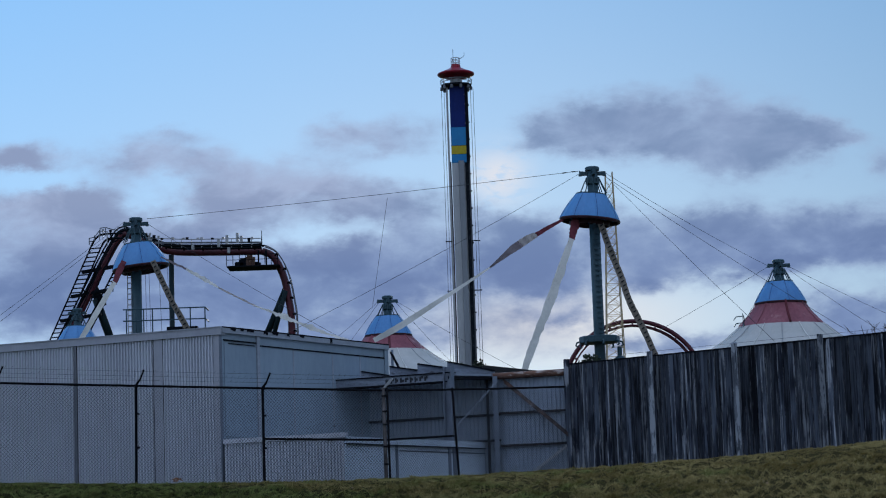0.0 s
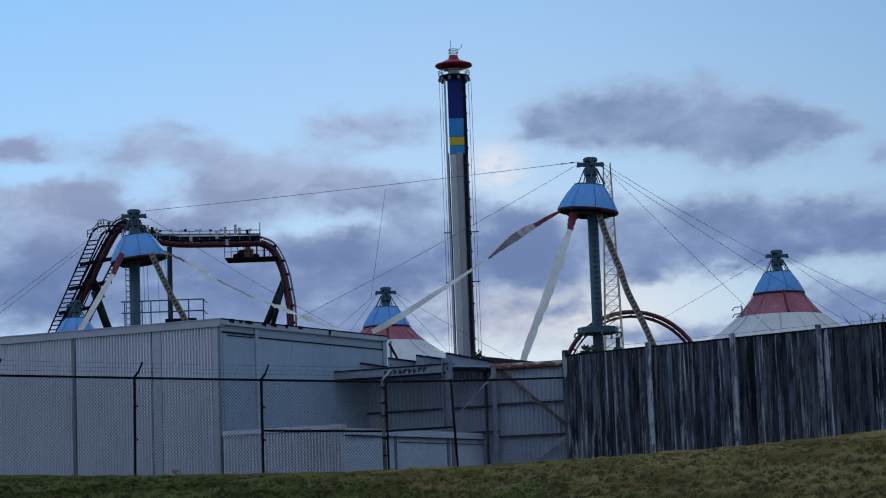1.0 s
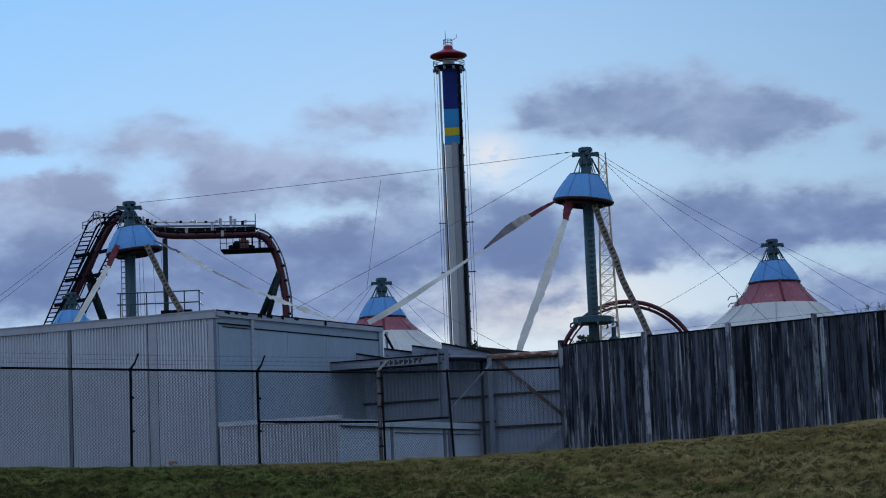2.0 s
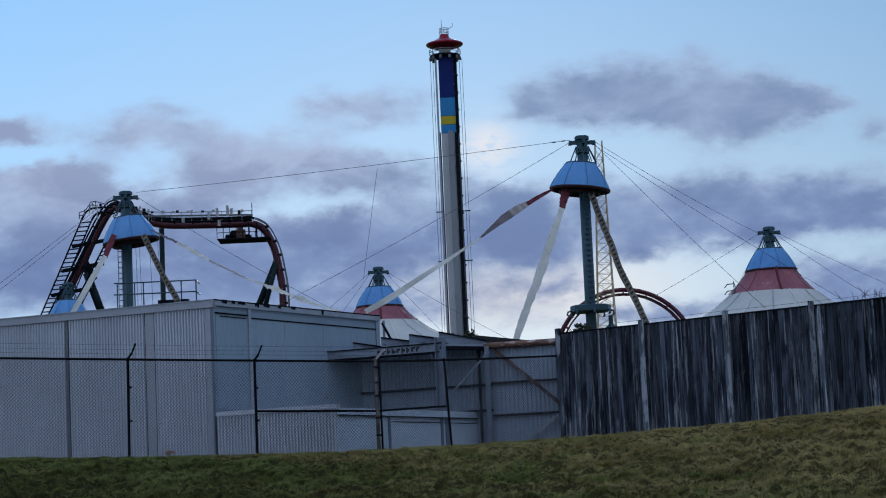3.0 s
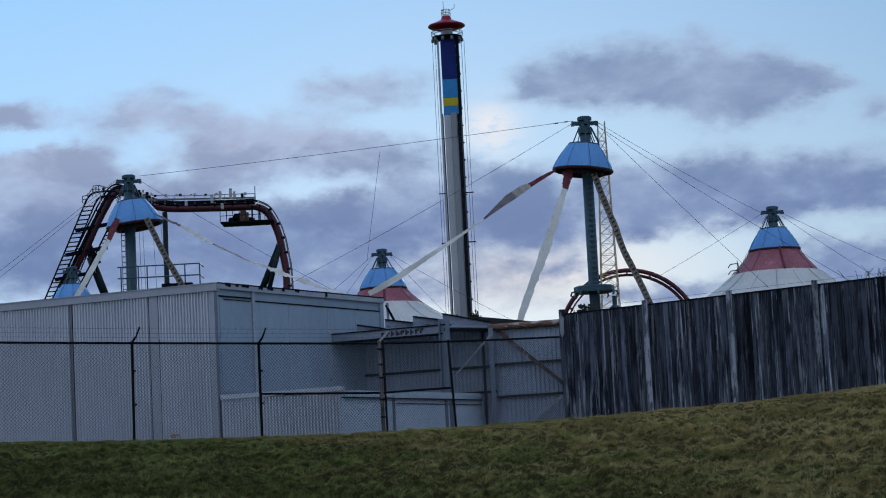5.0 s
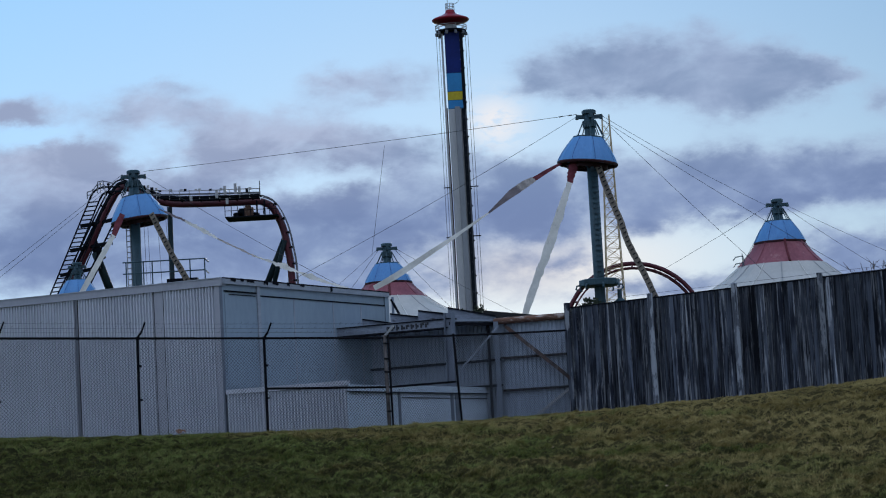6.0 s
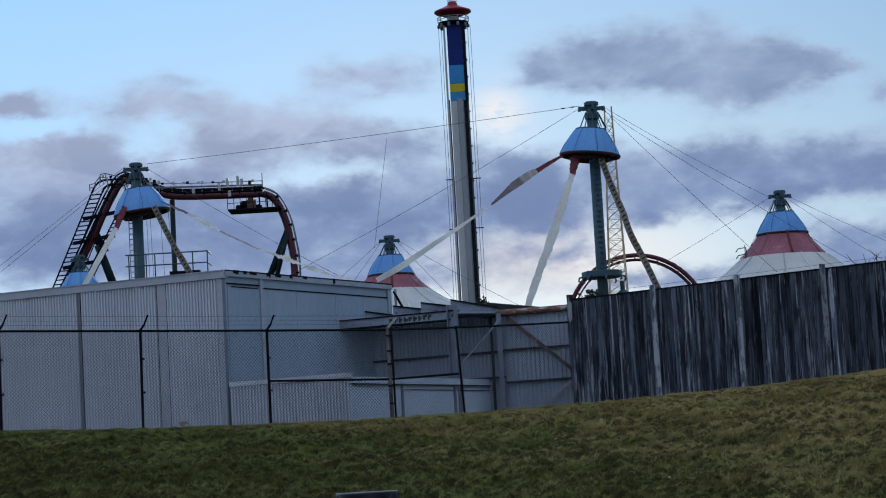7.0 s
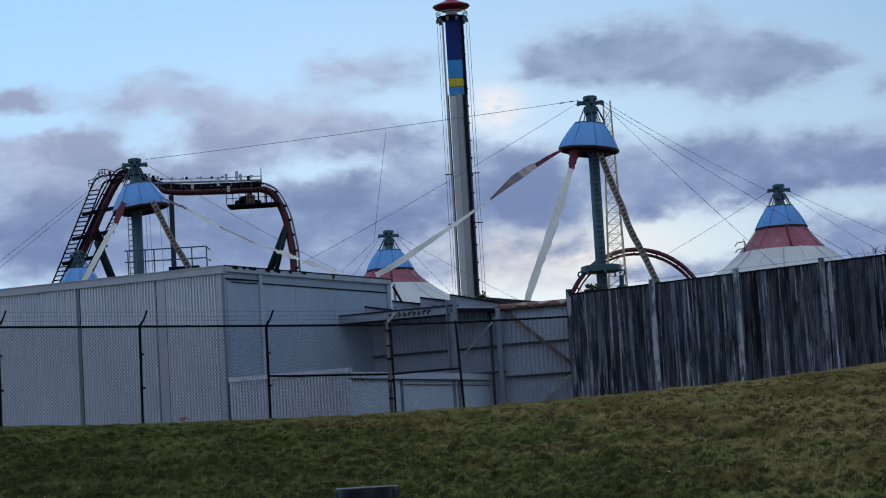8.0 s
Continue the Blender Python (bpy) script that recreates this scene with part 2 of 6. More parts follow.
def wood_material(name, dark, mid, pale, streak, often):
    """Weathered board: dark stained grain with narrow bleached streaks and knots, every board its own."""
    m = bpy.data.materials.new(name)
    m.use_nodes = True
    g = Nodes(m.node_tree)
    co = g.put("ShaderNodeTexCoord").outputs["Object"]
    info = g.put("ShaderNodeObjectInfo").outputs["Random"]
    shift = g.put("ShaderNodeCombineXYZ")
    for i, k in enumerate((137.0, 71.0, 53.0)):
        g.wire(g.math("MULTIPLY", info, k), shift.inputs[i])
    add = g.put("ShaderNodeVectorMath")
    g.wire(co, add.inputs[0])
    g.wire(shift.outputs[0], add.inputs[1])

    def stretched(kx, kz):
        mp = g.put("ShaderNodeMapping")
        g.wire(add.outputs[0], mp.inputs[0])
        mp.inputs["Scale"].default_value = (kx, kx, kz)
        return mp.outputs[0]

    grain = g.noise(stretched(30.0, 0.9), 1.0, 4.0, 0.55, 0.1)
    thin = g.noise(stretched(17.0, 0.55), 1.0, 4.0, 0.55, 0.15)
    patch = g.noise(stretched(8.0, 2.2), 1.0, 5.0, 0.65, 0.5)
    broad = g.noise(stretched(2.0, 0.8), 1.0, 3.0, 0.5, 0.2)
    knot = g.noise(stretched(16.0, 7.0), 1.0, 2.0, 0.5, 0.0)
    board = g.math("FRACT", g.math("MULTIPLY", info, 17.3))
    sep = g.put("ShaderNodeSeparateXYZ")
    g.wire(co, sep.inputs[0])
    splash = g.ramp(sep.outputs[2], 1.5, 0.4, 0.0, 0.07)
    col = g.mix(g.ramp(g.math("MULTIPLY_ADD", grain, 0.55, g.math("MULTIPLY", broad, 0.45)), 0.40, 0.60), dark, mid)
    # worn, bleached arrises
    edge = g.math("MULTIPLY", g.ramp(g.math("ABSOLUTE", sep.outputs[0]), 0.046, 0.064, 0.0, 0.16), g.ramp(patch, 0.42, 0.58))
    splash = g.math("ADD", splash, edge)
    bleached = g.math("ADD", thin, g.math("MULTIPLY_ADD", patch, 0.40, g.math("MULTIPLY_ADD", board, often, -0.20 - often / 2)))
    col = g.mix(g.ramp(g.math("ADD", bleached, splash), streak, streak + 0.13), col, pale)
    col = g.mix(g.ramp(knot, 0.73, 0.77), col, dark)
    hsv = g.put("ShaderNodeHueSaturation")
    g.wire(col, hsv.inputs["Color"])
    g.wire(g.math("MULTIPLY_ADD", g.math("POWER", info, 1.4), 1.15, 0.55), hsv.inputs["Value"])
    bs = g.put("ShaderNodeBsdfPrincipled")
    g.wire(hsv.outputs[0], bs.inputs["Base Color"])
    bs.inputs["Roughness"].default_value = 0.85
    bs.inputs["Specular IOR Level"].default_value = 0.05
    bp = g.put("ShaderNodeBump")
    bp.inputs["Strength"].default_value = 0.4
    bp.inputs["Distance"].default_value = 0.02
    g.wire(g.math("ADD", grain, thin), bp.inputs["Height"])
    g.wire(bp.outputs[0], bs.inputs["Normal"])
    g.wire(bs.outputs[0], g.put("ShaderNodeOutputMaterial").inputs[0])
    return m


WOOD = wood_material("weathered_wood", (0.009, 0.011, 0.017), (0.061, 0.072, 0.095), (0.19, 0.205, 0.235), 0.58, 0.18)
WOOD_POST = wood_material("weathered_post", (0.035, 0.04, 0.05), (0.085, 0.095, 0.115), (0.17, 0.185, 0.21), 0.53, 0.05)
PIPE_PALE = material("rust_streaked_pipe", (0.13, 0.12, 0.12), (0.045, 0.038, 0.038), 0.6, scale=4, fine=30, bump=0.05, stretch=(1, 1, 0.4), wear=(0.03, 0.028, 0.03), wear_at=(0.55, 0.66))
FASCIA = material("weathered_fascia", (0.235, 0.27, 0.33), (0.12, 0.14, 0.18), 0.6, scale=2.2, fine=18, bump=0.05, stretch=(0.5, 0.5, 1.5), wear=(0.05, 0.05, 0.06), wear_at=(0.60, 0.72))
# steel paint darkened in its colour, for columns and posts standing in shade
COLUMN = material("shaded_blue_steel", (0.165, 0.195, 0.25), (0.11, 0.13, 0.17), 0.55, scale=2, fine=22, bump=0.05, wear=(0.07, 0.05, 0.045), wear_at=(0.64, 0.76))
BEAM_RUST = material("flaking_rust", (0.19, 0.095, 0.065), (0.055, 0.032, 0.028), 0.8, scale=3, fine=20, bump=0.3, stretch=(0.5, 2, 2.5), wear=(0.42, 0.36, 0.34), wear_at=(0.52, 0.62))
BRACE_RUST = material("brown_rust", (0.12, 0.07, 0.055), (0.03, 0.022, 0.022), 0.8, scale=4, fine=22, bump=0.2, wear=(0.34, 0.31, 0.31), wear_at=(0.58, 0.66))
# rusty girt, its colour darkened to carry the shadow line along it
GIRT = material("shadow_dark_rusty_girt", (0.03, 0.02, 0.02), (0.009, 0.009, 0.011), 0.75, scale=3, fine=24, bump=0.1, spec=0.03, wear=(0.13, 0.07, 0.05), wear_at=(0.6, 0.7))
GATE = material("gate_sheet_paint", (0.295, 0.345, 0.43), (0.215, 0.258, 0.33), 0.5, scale=1.2, fine=14, bump=0.04, stretch=(1, 1, 0.4), spec=0.3)
SEAM = material("seam_flashing", (0.15, 0.16, 0.19), (0.09, 0.10, 0.12), 0.6, scale=2, fine=20, bump=0.03, stretch=(1, 1, 0.3))
GUTTER = material("grey_gutter", (0.33, 0.36, 0.42), (0.22, 0.245, 0.29), 0.5, scale=2, fine=25, bump=0.03, wear=(0.03, 0.03, 0.035), wear_at=(0.64, 0.70), stretch=(1, 1, 2))
MAST = material("teal_paint", (0.036, 0.080, 0.105), (0.022, 0.050, 0.07), 0.45, scale=1.5, fine=14, bump=0.03, wear=(0.10, 0.10, 0.10), wear_at=(0.68, 0.8))
CAP_BLUE = material("blue_fabric", (0.075, 0.245, 0.52), (0.05, 0.185, 0.43), 0.42, scale=0.8, fine=8, bump=0.10, stretch=(1, 1, 0.4), spec=0.35, wear=(0.11, 0.30, 0.57), wear_at=(0.6, 0.8))
FAB_RED = material("faded_red_fabric", (0.285, 0.10, 0.125), (0.17, 0.05, 0.07), 0.7, scale=0.7, fine=6, bump=0.06, stretch=(1, 1, 0.5), wear=(0.36, 0.19, 0.20), wear_at=(0.55, 0.75))
FAB_WHITE = material("white_tent_fabric", (0.475, 0.47, 0.45), (0.385, 0.385, 0.375), 0.7, scale=0.5, fine=6, bump=0.05, wear=(0.36, 0.37, 0.38), wear_at=(0.6, 0.8))
TENT_SEAM = material("wine_red_webbing", (0.13, 0.022, 0.032), (0.08, 0.014, 0.02), 0.7, scale=2, fine=12, bump=0.05)
CLOTH = material("torn_white_cloth", (0.74, 0.735, 0.71), (0.60, 0.60, 0.58), 0.75, scale=1.5, fine=9, bump=0.08, wear=(0.42, 0.42, 0.41), wear_at=(0.6, 0.75))
FAB_WINE = material("wine_red_cloth", (0.20, 0.048, 0.066), (0.11, 0.024, 0.036), 0.75, scale=2.5, fine=12, bump=0.08, wear=(0.30, 0.16, 0.17), wear_at=(0.62, 0.74))
# darkened cloth colour, painting in the shaded side of the long twisted strip
FAB_SHADED_SOILED = material("shaded_soiled_fabric", (0.22, 0.19, 0.21), (0.13, 0.11, 0.13), 0.8, scale=3, fine=14, bump=0.05)
FAB_RIM = material("dark_red_rim", (0.062, 0.020, 0.028), (0.025, 0.010, 0.013), 0.6, scale=2, fine=12, bump=0.05)
FAB_GREY = material("grey_beige_cloth", (0.48, 0.44, 0.43), (0.33, 0.30, 0.30), 0.8, scale=2, fine=12, bump=0.08)
CABLE = material("steel_cable", (0.06, 0.065, 0.08), (0.04, 0.045, 0.055), 0.5, 0.3, scale=4, fine=30, bump=0)
LACED = material("beige_webbing", (0.25, 0.215, 0.18), (0.13, 0.115, 0.10), 0.8, scale=3, fine=20, bump=0.1)
HOLE = material("black_lacing", (0.02, 0.02, 0.022), (0.012, 0.012, 0.014), 0.7, scale=4, fine=20, bump=0)
COAST_RED = material("red_track_paint", (0.088, 0.015, 0.026), (0.045, 0.010, 0.016), 0.45, scale=0.8, fine=8, bump=0.03, wear=(0.12, 0.05, 0.05), wear_at=(0.6, 0.8))
COAST_DARK = material("dark_track_steel", (0.011, 0.014, 0.020), (0.006, 0.008, 0.012), 0.7, scale=1, fine=10, bump=0.03, spec=0.03)
COAST_GREEN = material("dark_green_column", (0.012, 0.026, 0.030), (0.008, 0.016, 0.020), 0.6, scale=0.6, fine=8, bump=0.03, spec=0.12)
GALV = material("galvanised_rail", (0.36, 0.37, 0.39), (0.25, 0.26, 0.28), 0.45, 0.5, scale=2, fine=20, bump=0.02)
LATTICE = material("pale_yellow_paint", (0.46, 0.36, 0.22), (0.34, 0.27, 0.18), 0.6, scale=2, fine=14, bump=0.03)
TOWER_GREY = material("tower_pale_grey", (0.44, 0.45, 0.47), (0.34, 0.35, 0.38), 0.45, scale=0.3, fine=3, bump=0.02, stretch=(1, 1, 0.25))
TOWER_MID = material("tower_mid_grey", (0.24, 0.26, 0.29), (0.19, 0.2, 0.23), 0.45, scale=0.3, fine=3, bump=0.02, stretch=(1, 1, 0.25))
TOWER_NAVY = material("tower_navy", (0.009, 0.024, 0.155), (0.007, 0.017, 0.11), 0.45, scale=0.3, fine=3, bump=0.02, spec=0.1)
TOWER_SKY = material("tower_sky_blue", (0.035, 0.23, 0.50), (0.028, 0.18, 0.41), 0.4, scale=0.3, fine=3, bump=0.02, spec=0.1)
TOWER_YEL = material("tower_yellow", (0.50, 0.40, 0.02), (0.38, 0.30, 0.015), 0.4, scale=0.3, fine=3, bump=0.02)
TOWER_RED = material("tower_red", (0.28, 0.008, 0.028), (0.19, 0.007, 0.02), 0.35, scale=0.4, fine=4, bump=0.02)
BIN_MAT = material("dark_bin_metal", (0.03, 0.03, 0.034), (0.018, 0.018, 0.02), 0.45, scale=5, fine=40, bump=0.05)
BAG = material("black_bin_bag", (0.009, 0.010, 0.018), (0.004, 0.005, 0.009), 0.3, scale=7, fine=14, bump=0.15, stretch=(1, 1, 0.35), spec=0.14)
LEAF = material("dark_leaves", (0.035, 0.05, 0.03), (0.018, 0.025, 0.018), 0.7, scale=4, fine=20, bump=0.1)
LEAF_DRY = material("dry_leaf", (0.42, 0.36, 0.26), (0.30, 0.14, 0.06), 0.8, scale=1.5, fine=20, bump=0.0)
BARK = material("twig_bark", (0.09, 0.075, 0.065), (0.05, 0.042, 0.04), 0.85, scale=6, fine=30, bump=0.2)
ROOF_BLACK = material("black_roofing", (0.025, 0.025, 0.028), (0.015, 0.015, 0.017), 0.8, scale=3, fine=20, bump=0.2)
WEED = material("withered_orange", (0.34, 0.17, 0.09), (0.20, 0.10, 0.06), 0.8, scale=8, fine=40, bump=0.1)
LETTER = material("dark_lettering", (0.025, 0.027, 0.035), (0.015, 0.017, 0.022), 0.6, scale=5, fine=30, bump=0)


def grass_material(name, lush, dry, dark, mown=None):
    """Matted winter grass: greener low on the west side, strawy towards the timber fence."""
    m = bpy.data.materials.new(name)
    m.use_nodes = True
    g = Nodes(m.node_tree)
    pos = g.put("ShaderNodeNewGeometry")
    sep = g.put("ShaderNodeSeparateXYZ")
    g.wire(pos.outputs["Position"], sep.inputs[0])
    big = g.noise(pos.outputs["Position"], 0.5, 6.0, 0.65, 0.5)
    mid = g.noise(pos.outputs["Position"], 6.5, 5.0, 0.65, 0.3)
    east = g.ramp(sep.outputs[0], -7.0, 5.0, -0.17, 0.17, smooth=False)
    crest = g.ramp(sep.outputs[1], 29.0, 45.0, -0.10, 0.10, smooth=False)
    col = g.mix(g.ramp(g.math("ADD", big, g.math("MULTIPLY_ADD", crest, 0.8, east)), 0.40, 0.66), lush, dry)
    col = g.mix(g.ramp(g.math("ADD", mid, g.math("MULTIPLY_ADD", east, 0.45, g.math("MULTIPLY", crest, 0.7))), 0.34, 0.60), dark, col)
    col = g.mix(g.math("MULTIPLY", pos.outputs["Random Per Island"], 0.42), col, dry)
    if mown:
        # close-mown lawn away from the rough bank
        lawn = g.math("MAXIMUM", g.ramp(sep.outputs[1], 25.5, 22.5), g.ramp(g.math("ABSOLUTE", sep.outputs[0]), 9.5, 12.0))
        col = g.mix(lawn, col, g.mix(mid, dark, mown))
    bs = g.put("ShaderNodeBsdfPrincipled")
    g.wire(col, bs.inputs["Base Color"])
    bs.inputs["Roughness"].default_value = 0.75
    bs.inputs["Specular IOR Level"].default_value = 0.0
    g.wire(bs.outputs[0], g.put("ShaderNodeOutputMaterial").inputs[0])
    return m


# near-black ground colour paints in the shade of hollows between the blades
SHADE_TURF = grass_material("shade_turf", (0.022, 0.027, 0.010), (0.046, 0.038, 0.017), (0.009, 0.012, 0.005), (0.105, 0.125, 0.045))
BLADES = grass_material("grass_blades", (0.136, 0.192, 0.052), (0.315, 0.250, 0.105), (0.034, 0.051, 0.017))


# ---------------------------------------------------------------- mesh helpers
def finish(name, bm, mat, smooth=False):
    bmesh.ops.recalc_face_normals(bm, faces=bm.faces[:])
    me = bpy.data.meshes.new(name)
    bm.to_mesh(me)
    bm.free()
    me.materials.append(mat)
    if smooth:
        for p in me.polygons:
            p.use_smooth = True
    return me


def part(name, bm, mat, parent=None, label="", smooth=False):
    """Links a bmesh, drawn in world metres, as one mesh object under its thing."""
    ob = new(name, finish(name, bm, mat, smooth))
    if parent is not None:
        ob.parent = parent
        ob.matrix_parent_inverse = Matrix.Translation(-parent.location) if parent.parent is None else Matrix()
    if label:
        ob["label"] = label
    return ob


def thing(name, loc, label, category, group="", kind=""):
    ob = new(name)
    ob.location = loc
    return tagged(ob, label, category, group, kind)


def hexa(bm, corners):
    """Eight corners, bottom ring then top ring."""
    v = [bm.verts.new(c) for c in corners]
    for f in ((3, 2, 1, 0), (4, 5, 6, 7), (0, 1, 5, 4), (1, 2, 6, 5), (2, 3, 7, 6), (3, 0, 4, 7)):
        bm.faces.new([v[i] for i in f])
    return v


def beam(bm, p, q, w, h, up=(0, 0, 1)):
    """A bar of section w (sideways) by h (along up) from p to q."""
    p, q = Vector(p), Vector(q)
    d = (q - p).normalized()
    side = d.cross(Vector(up))
    if side.length < 1e-4:
        side = d.cross(Vector((1, 0, 0)))
    side.normalize()
    u = side.cross(d).normalized()
    c = []
    for e in (p, q):
        for a, b in ((-1, -1), (1, -1), (1, 1), (-1, 1)):
            c.append(e + side * (a * w / 2) + u * (b * h / 2))
    hexa(bm, c)


def tube(bm, pts, r, n=8, cap=True, r_end=None):
    """A round pipe through points, tapering to r_end."""
    pts = [Vector(p) for p in pts]
    rings = []
    ref = None
    for i, p in enumerate(pts):
        d = (pts[min(i + 1, len(pts) - 1)] - pts[max(i - 1, 0)]).normalized()
        if ref is None:
            ref = d.cross(Vector((0, 0, 1)))
            if ref.length < 1e-3:
                ref = d.cross(Vector((1, 0, 0)))
        ref = (ref - d * ref.dot(d)).normalized()
        o = d.cross(ref)
        rr = r if r_end is None else r + (r_end - r) * i / (len(pts) - 1)
        rings.append([bm.verts.new(p + (ref * math.cos(2 * math.pi * k / n) + o * math.sin(2 * math.pi * k / n)) * rr) for k in range(n)])
    for a, b in zip(rings, rings[1:]):
        for k in range(n):
            bm.faces.new((a[k], a[(k + 1) % n], b[(k + 1) % n], b[k]))
    if cap:
        bm.faces.new(rings[0][::-1])
        bm.faces.new(rings[-1])


def revolve(bm, x, y, prof, n=32, turn=0.0, ripple=0.0):
    """A turned form about the upright axis at x, y; prof: radius and height from bottom to top."""
    rings = []
    for r, z in prof:
        ring = []
        for k in range(n):
            a = 2 * math.pi * k / n + turn
            rr = r * (1 + ripple * math.cos(math.pi * k))
            ring.append(bm.verts.new((x + rr * math.cos(a), y + rr * math.sin(a), z)))
        rings.append(ring)
    for a, b in zip(rings, rings[1:]):
        for k in range(n):
            bm.faces.new((a[k], a[(k + 1) % n], b[(k + 1) % n], b[k]))
    return rings


def solid(bm, x, y, prof, n=32, turn=0.0):
    rings = revolve(bm, x, y, prof, n, turn)
    bm.faces.new(rings[0][::-1])
    bm.faces.new(rings[-1])


def ribbon(bm, pts, widths, thick=0.03, twist=0.0, wave=0.0, seed=0, n=40, face=(0, 1, 0), rag=0.04):
    """A strip of cloth with thickness along a smooth line, torn at its edges."""
    rnd = random.Random(seed)
    pts = [Vector(p) for p in pts]
    line, wid = [], []
    for i in range(n + 1):
        s = i / n * (len(pts) - 1)
        k = min(int(s), len(pts) - 2)
        f = s - k
        p0, p1, p2, p3 = pts[max(k - 1, 0)], pts[k], pts[k + 1], pts[min(k + 2, len(pts) - 1)]
        line.append(0.5 * ((2 * p1) + (p2 - p0) * f + (2 * p0 - 5 * p1 + 4 * p2 - p3) * f * f + (3 * p1 - p0 - 3 * p2 + p3) * f ** 3))
        wid.append(widths[k] * (1 - f) + widths[k + 1] * f)
    rings = []
    e1 = e2 = 0.0
    for i, p in enumerate(line):
        d = (line[min(i + 1, n)] - line[max(i - 1, 0)]).normalized()
        s = d.cross(Vector(face)).normalized()
        o = s.cross(d)
        a = twist * i / n + wave * math.sin(i * 0.28 + seed)
        s, o = s * math.cos(a) + o * math.sin(a), o * math.cos(a) - s * math.sin(a)
        e1, e2 = 0.6 * e1 + rnd.uniform(-rag, rag), 0.6 * e2 + rnd.uniform(-rag, rag)
        w1, w2 = wid[i] * (0.48 + e1), wid[i] * (0.48 + e2)
        rings.append([bm.verts.new(p + s * u + o * v) for u, v in ((-w1, -thick / 2), (w2, -thick / 2), (w2, thick / 2), (0, thick * 1.6), (-w1, thick / 2))])
    for a, b in zip(rings, rings[1:]):
        for k in range(5):
            bm.faces.new((a[k], a[(k + 1) % 5], b[(k + 1) % 5], b[k]))
    bm.faces.new(rings[0][::-1])
    bm.faces.new(rings[-1])


def sag(p, q, drop, n=16):
    p, q = Vector(p), Vector(q)
    return [p.lerp(q, i / n) - Vector((0, 0, drop * 4 * (i / n) * (1 - i / n))) for i in range(n + 1)]


def ripple_sheet(bm, p, q, z0, z1, pitch, depth, out):
    """Ribbed steel sheet from p to q, ribs upright, standing depth proud along out, closed behind."""
    p, q, out = Vector((*p, 0)), Vector((*q, 0)), Vector((*out, 0)).normalized()
    length = (q - p).length
    d = (q - p) / length
    n = max(1, round(length / pitch))
    step = length / n
    prof = []
    for i in range(n):
        for f, o in ((0.0, 0.0), (0.40, 0.0), (0.52, 1.0), (0.88, 1.0)):
            prof.append(((i + f) * step, o * depth))
    prof.append((length, 0.0))
    low, top = [], []
    for s, o in prof:
        c = p + d * s + out * o
        low.append(bm.verts.new((c.x, c.y, z0)))
        top.append(bm.verts.new((c.x, c.y, z1)))
    for i in range(len(low) - 1):
        bm.faces.new((low[i], low[i + 1], top[i + 1], top[i]))
    back = [bm.verts.new((c.x, c.y, z)) for c, z in ((p - out * 0.05, z0), (q - out * 0.05, z0), (q - out * 0.05, z1), (p - out * 0.05, z1))]
    bm.faces.new(back)


# ---------------------------------------------------------------- ground
_slope_y = np.linspace(0, 80, 801)
def _step(a, b, v):
    t = np.clip((v - a) / (b - a), 0, 1)
    return t * t * (3 - 2 * t)
_slope = 0.105 * _step(12, 19, _slope_y) * (1 - _step(41.5, 46.5, _slope_y)) - 0.022 * _step(45, 47, _slope_y) * (1 - _step(54, 58, _slope_y))
_height = np.concatenate(([0], np.cumsum(_slope[:-1]) * 0.1))
_crest = float(np.interp(44.5, _slope_y, _height))


def ground_z(x, y):
    """Height of the grass bank: flat at the viewer, rising to a rounded crest before the fences."""
    a = np.clip(np.asarray(x, float) / 44.5, -0.26, 0.26)
    rise = 0.0293 + 0.0145 * a + 0.162 * a * a
    return np.interp(y, _slope_y, _height) / _crest * (rise * 44.5 + 1.6)


def lump(x, y):
    """Tussocks, flatter towards the crest."""
    fade = 1.0 - 0.7 * min(max((y - 40.5) / 3.5, 0.0), 1.0)
    return fade * (0.04 * noise.noise((x * 0.8, y * 0.8, 0.3)) + 0.06 * noise.noise((x * 1.5, y * 1.2, 4.1)) + 0.10 * noise.noise((x * 3.0, y * 2.8, 1.7)) + 0.135 * noise.noise((x * 6.2, y * 5.6, 6.2)))


def build_ground():
    xs = np.concatenate(([-3000, -1200, -400, -120, -50, -30, -22, -17, -14], np.arange(-12, 12.01, 0.06), [14, 17, 22, 30, 50, 120, 400, 1200, 3000]))
    ys = np.concatenate(([-3000, -1000, -300, -80, -30, -10], np.arange(0, 20, 2.0), np.arange(20, 26, 0.3), np.arange(26, 47.5, 0.06), [47.7], np.arange(48, 62, 1.0), [80, 120, 200, 400, 1000, 3000, 4500]))
    gx, gy = np.meshgrid(xs, ys)
    gz = ground_z(gx, gy)
    verts = [(float(x), float(y), float(z) + (lump(x, y) if 19 < y < 48 and abs(x) < 13 else 0.0)) for x, y, z in zip(gx.ravel(), gy.ravel(), gz.ravel())]
    w = len(xs)
    faces = [(j * w + i, j * w + i + 1, (j + 1) * w + i + 1, (j + 1) * w + i) for j in range(len(ys) - 1) for i in range(w - 1)]
    me = bpy.data.meshes.new("ground")
    me.from_pydata(verts, [], faces)
    me.materials.append(SHADE_TURF)
    for p in me.polygons:
        p.use_smooth = True
    tagged(new("ground", me), "rough green and straw-coloured grass bank rising to a crest", "ground", kind="structure")


build_ground()


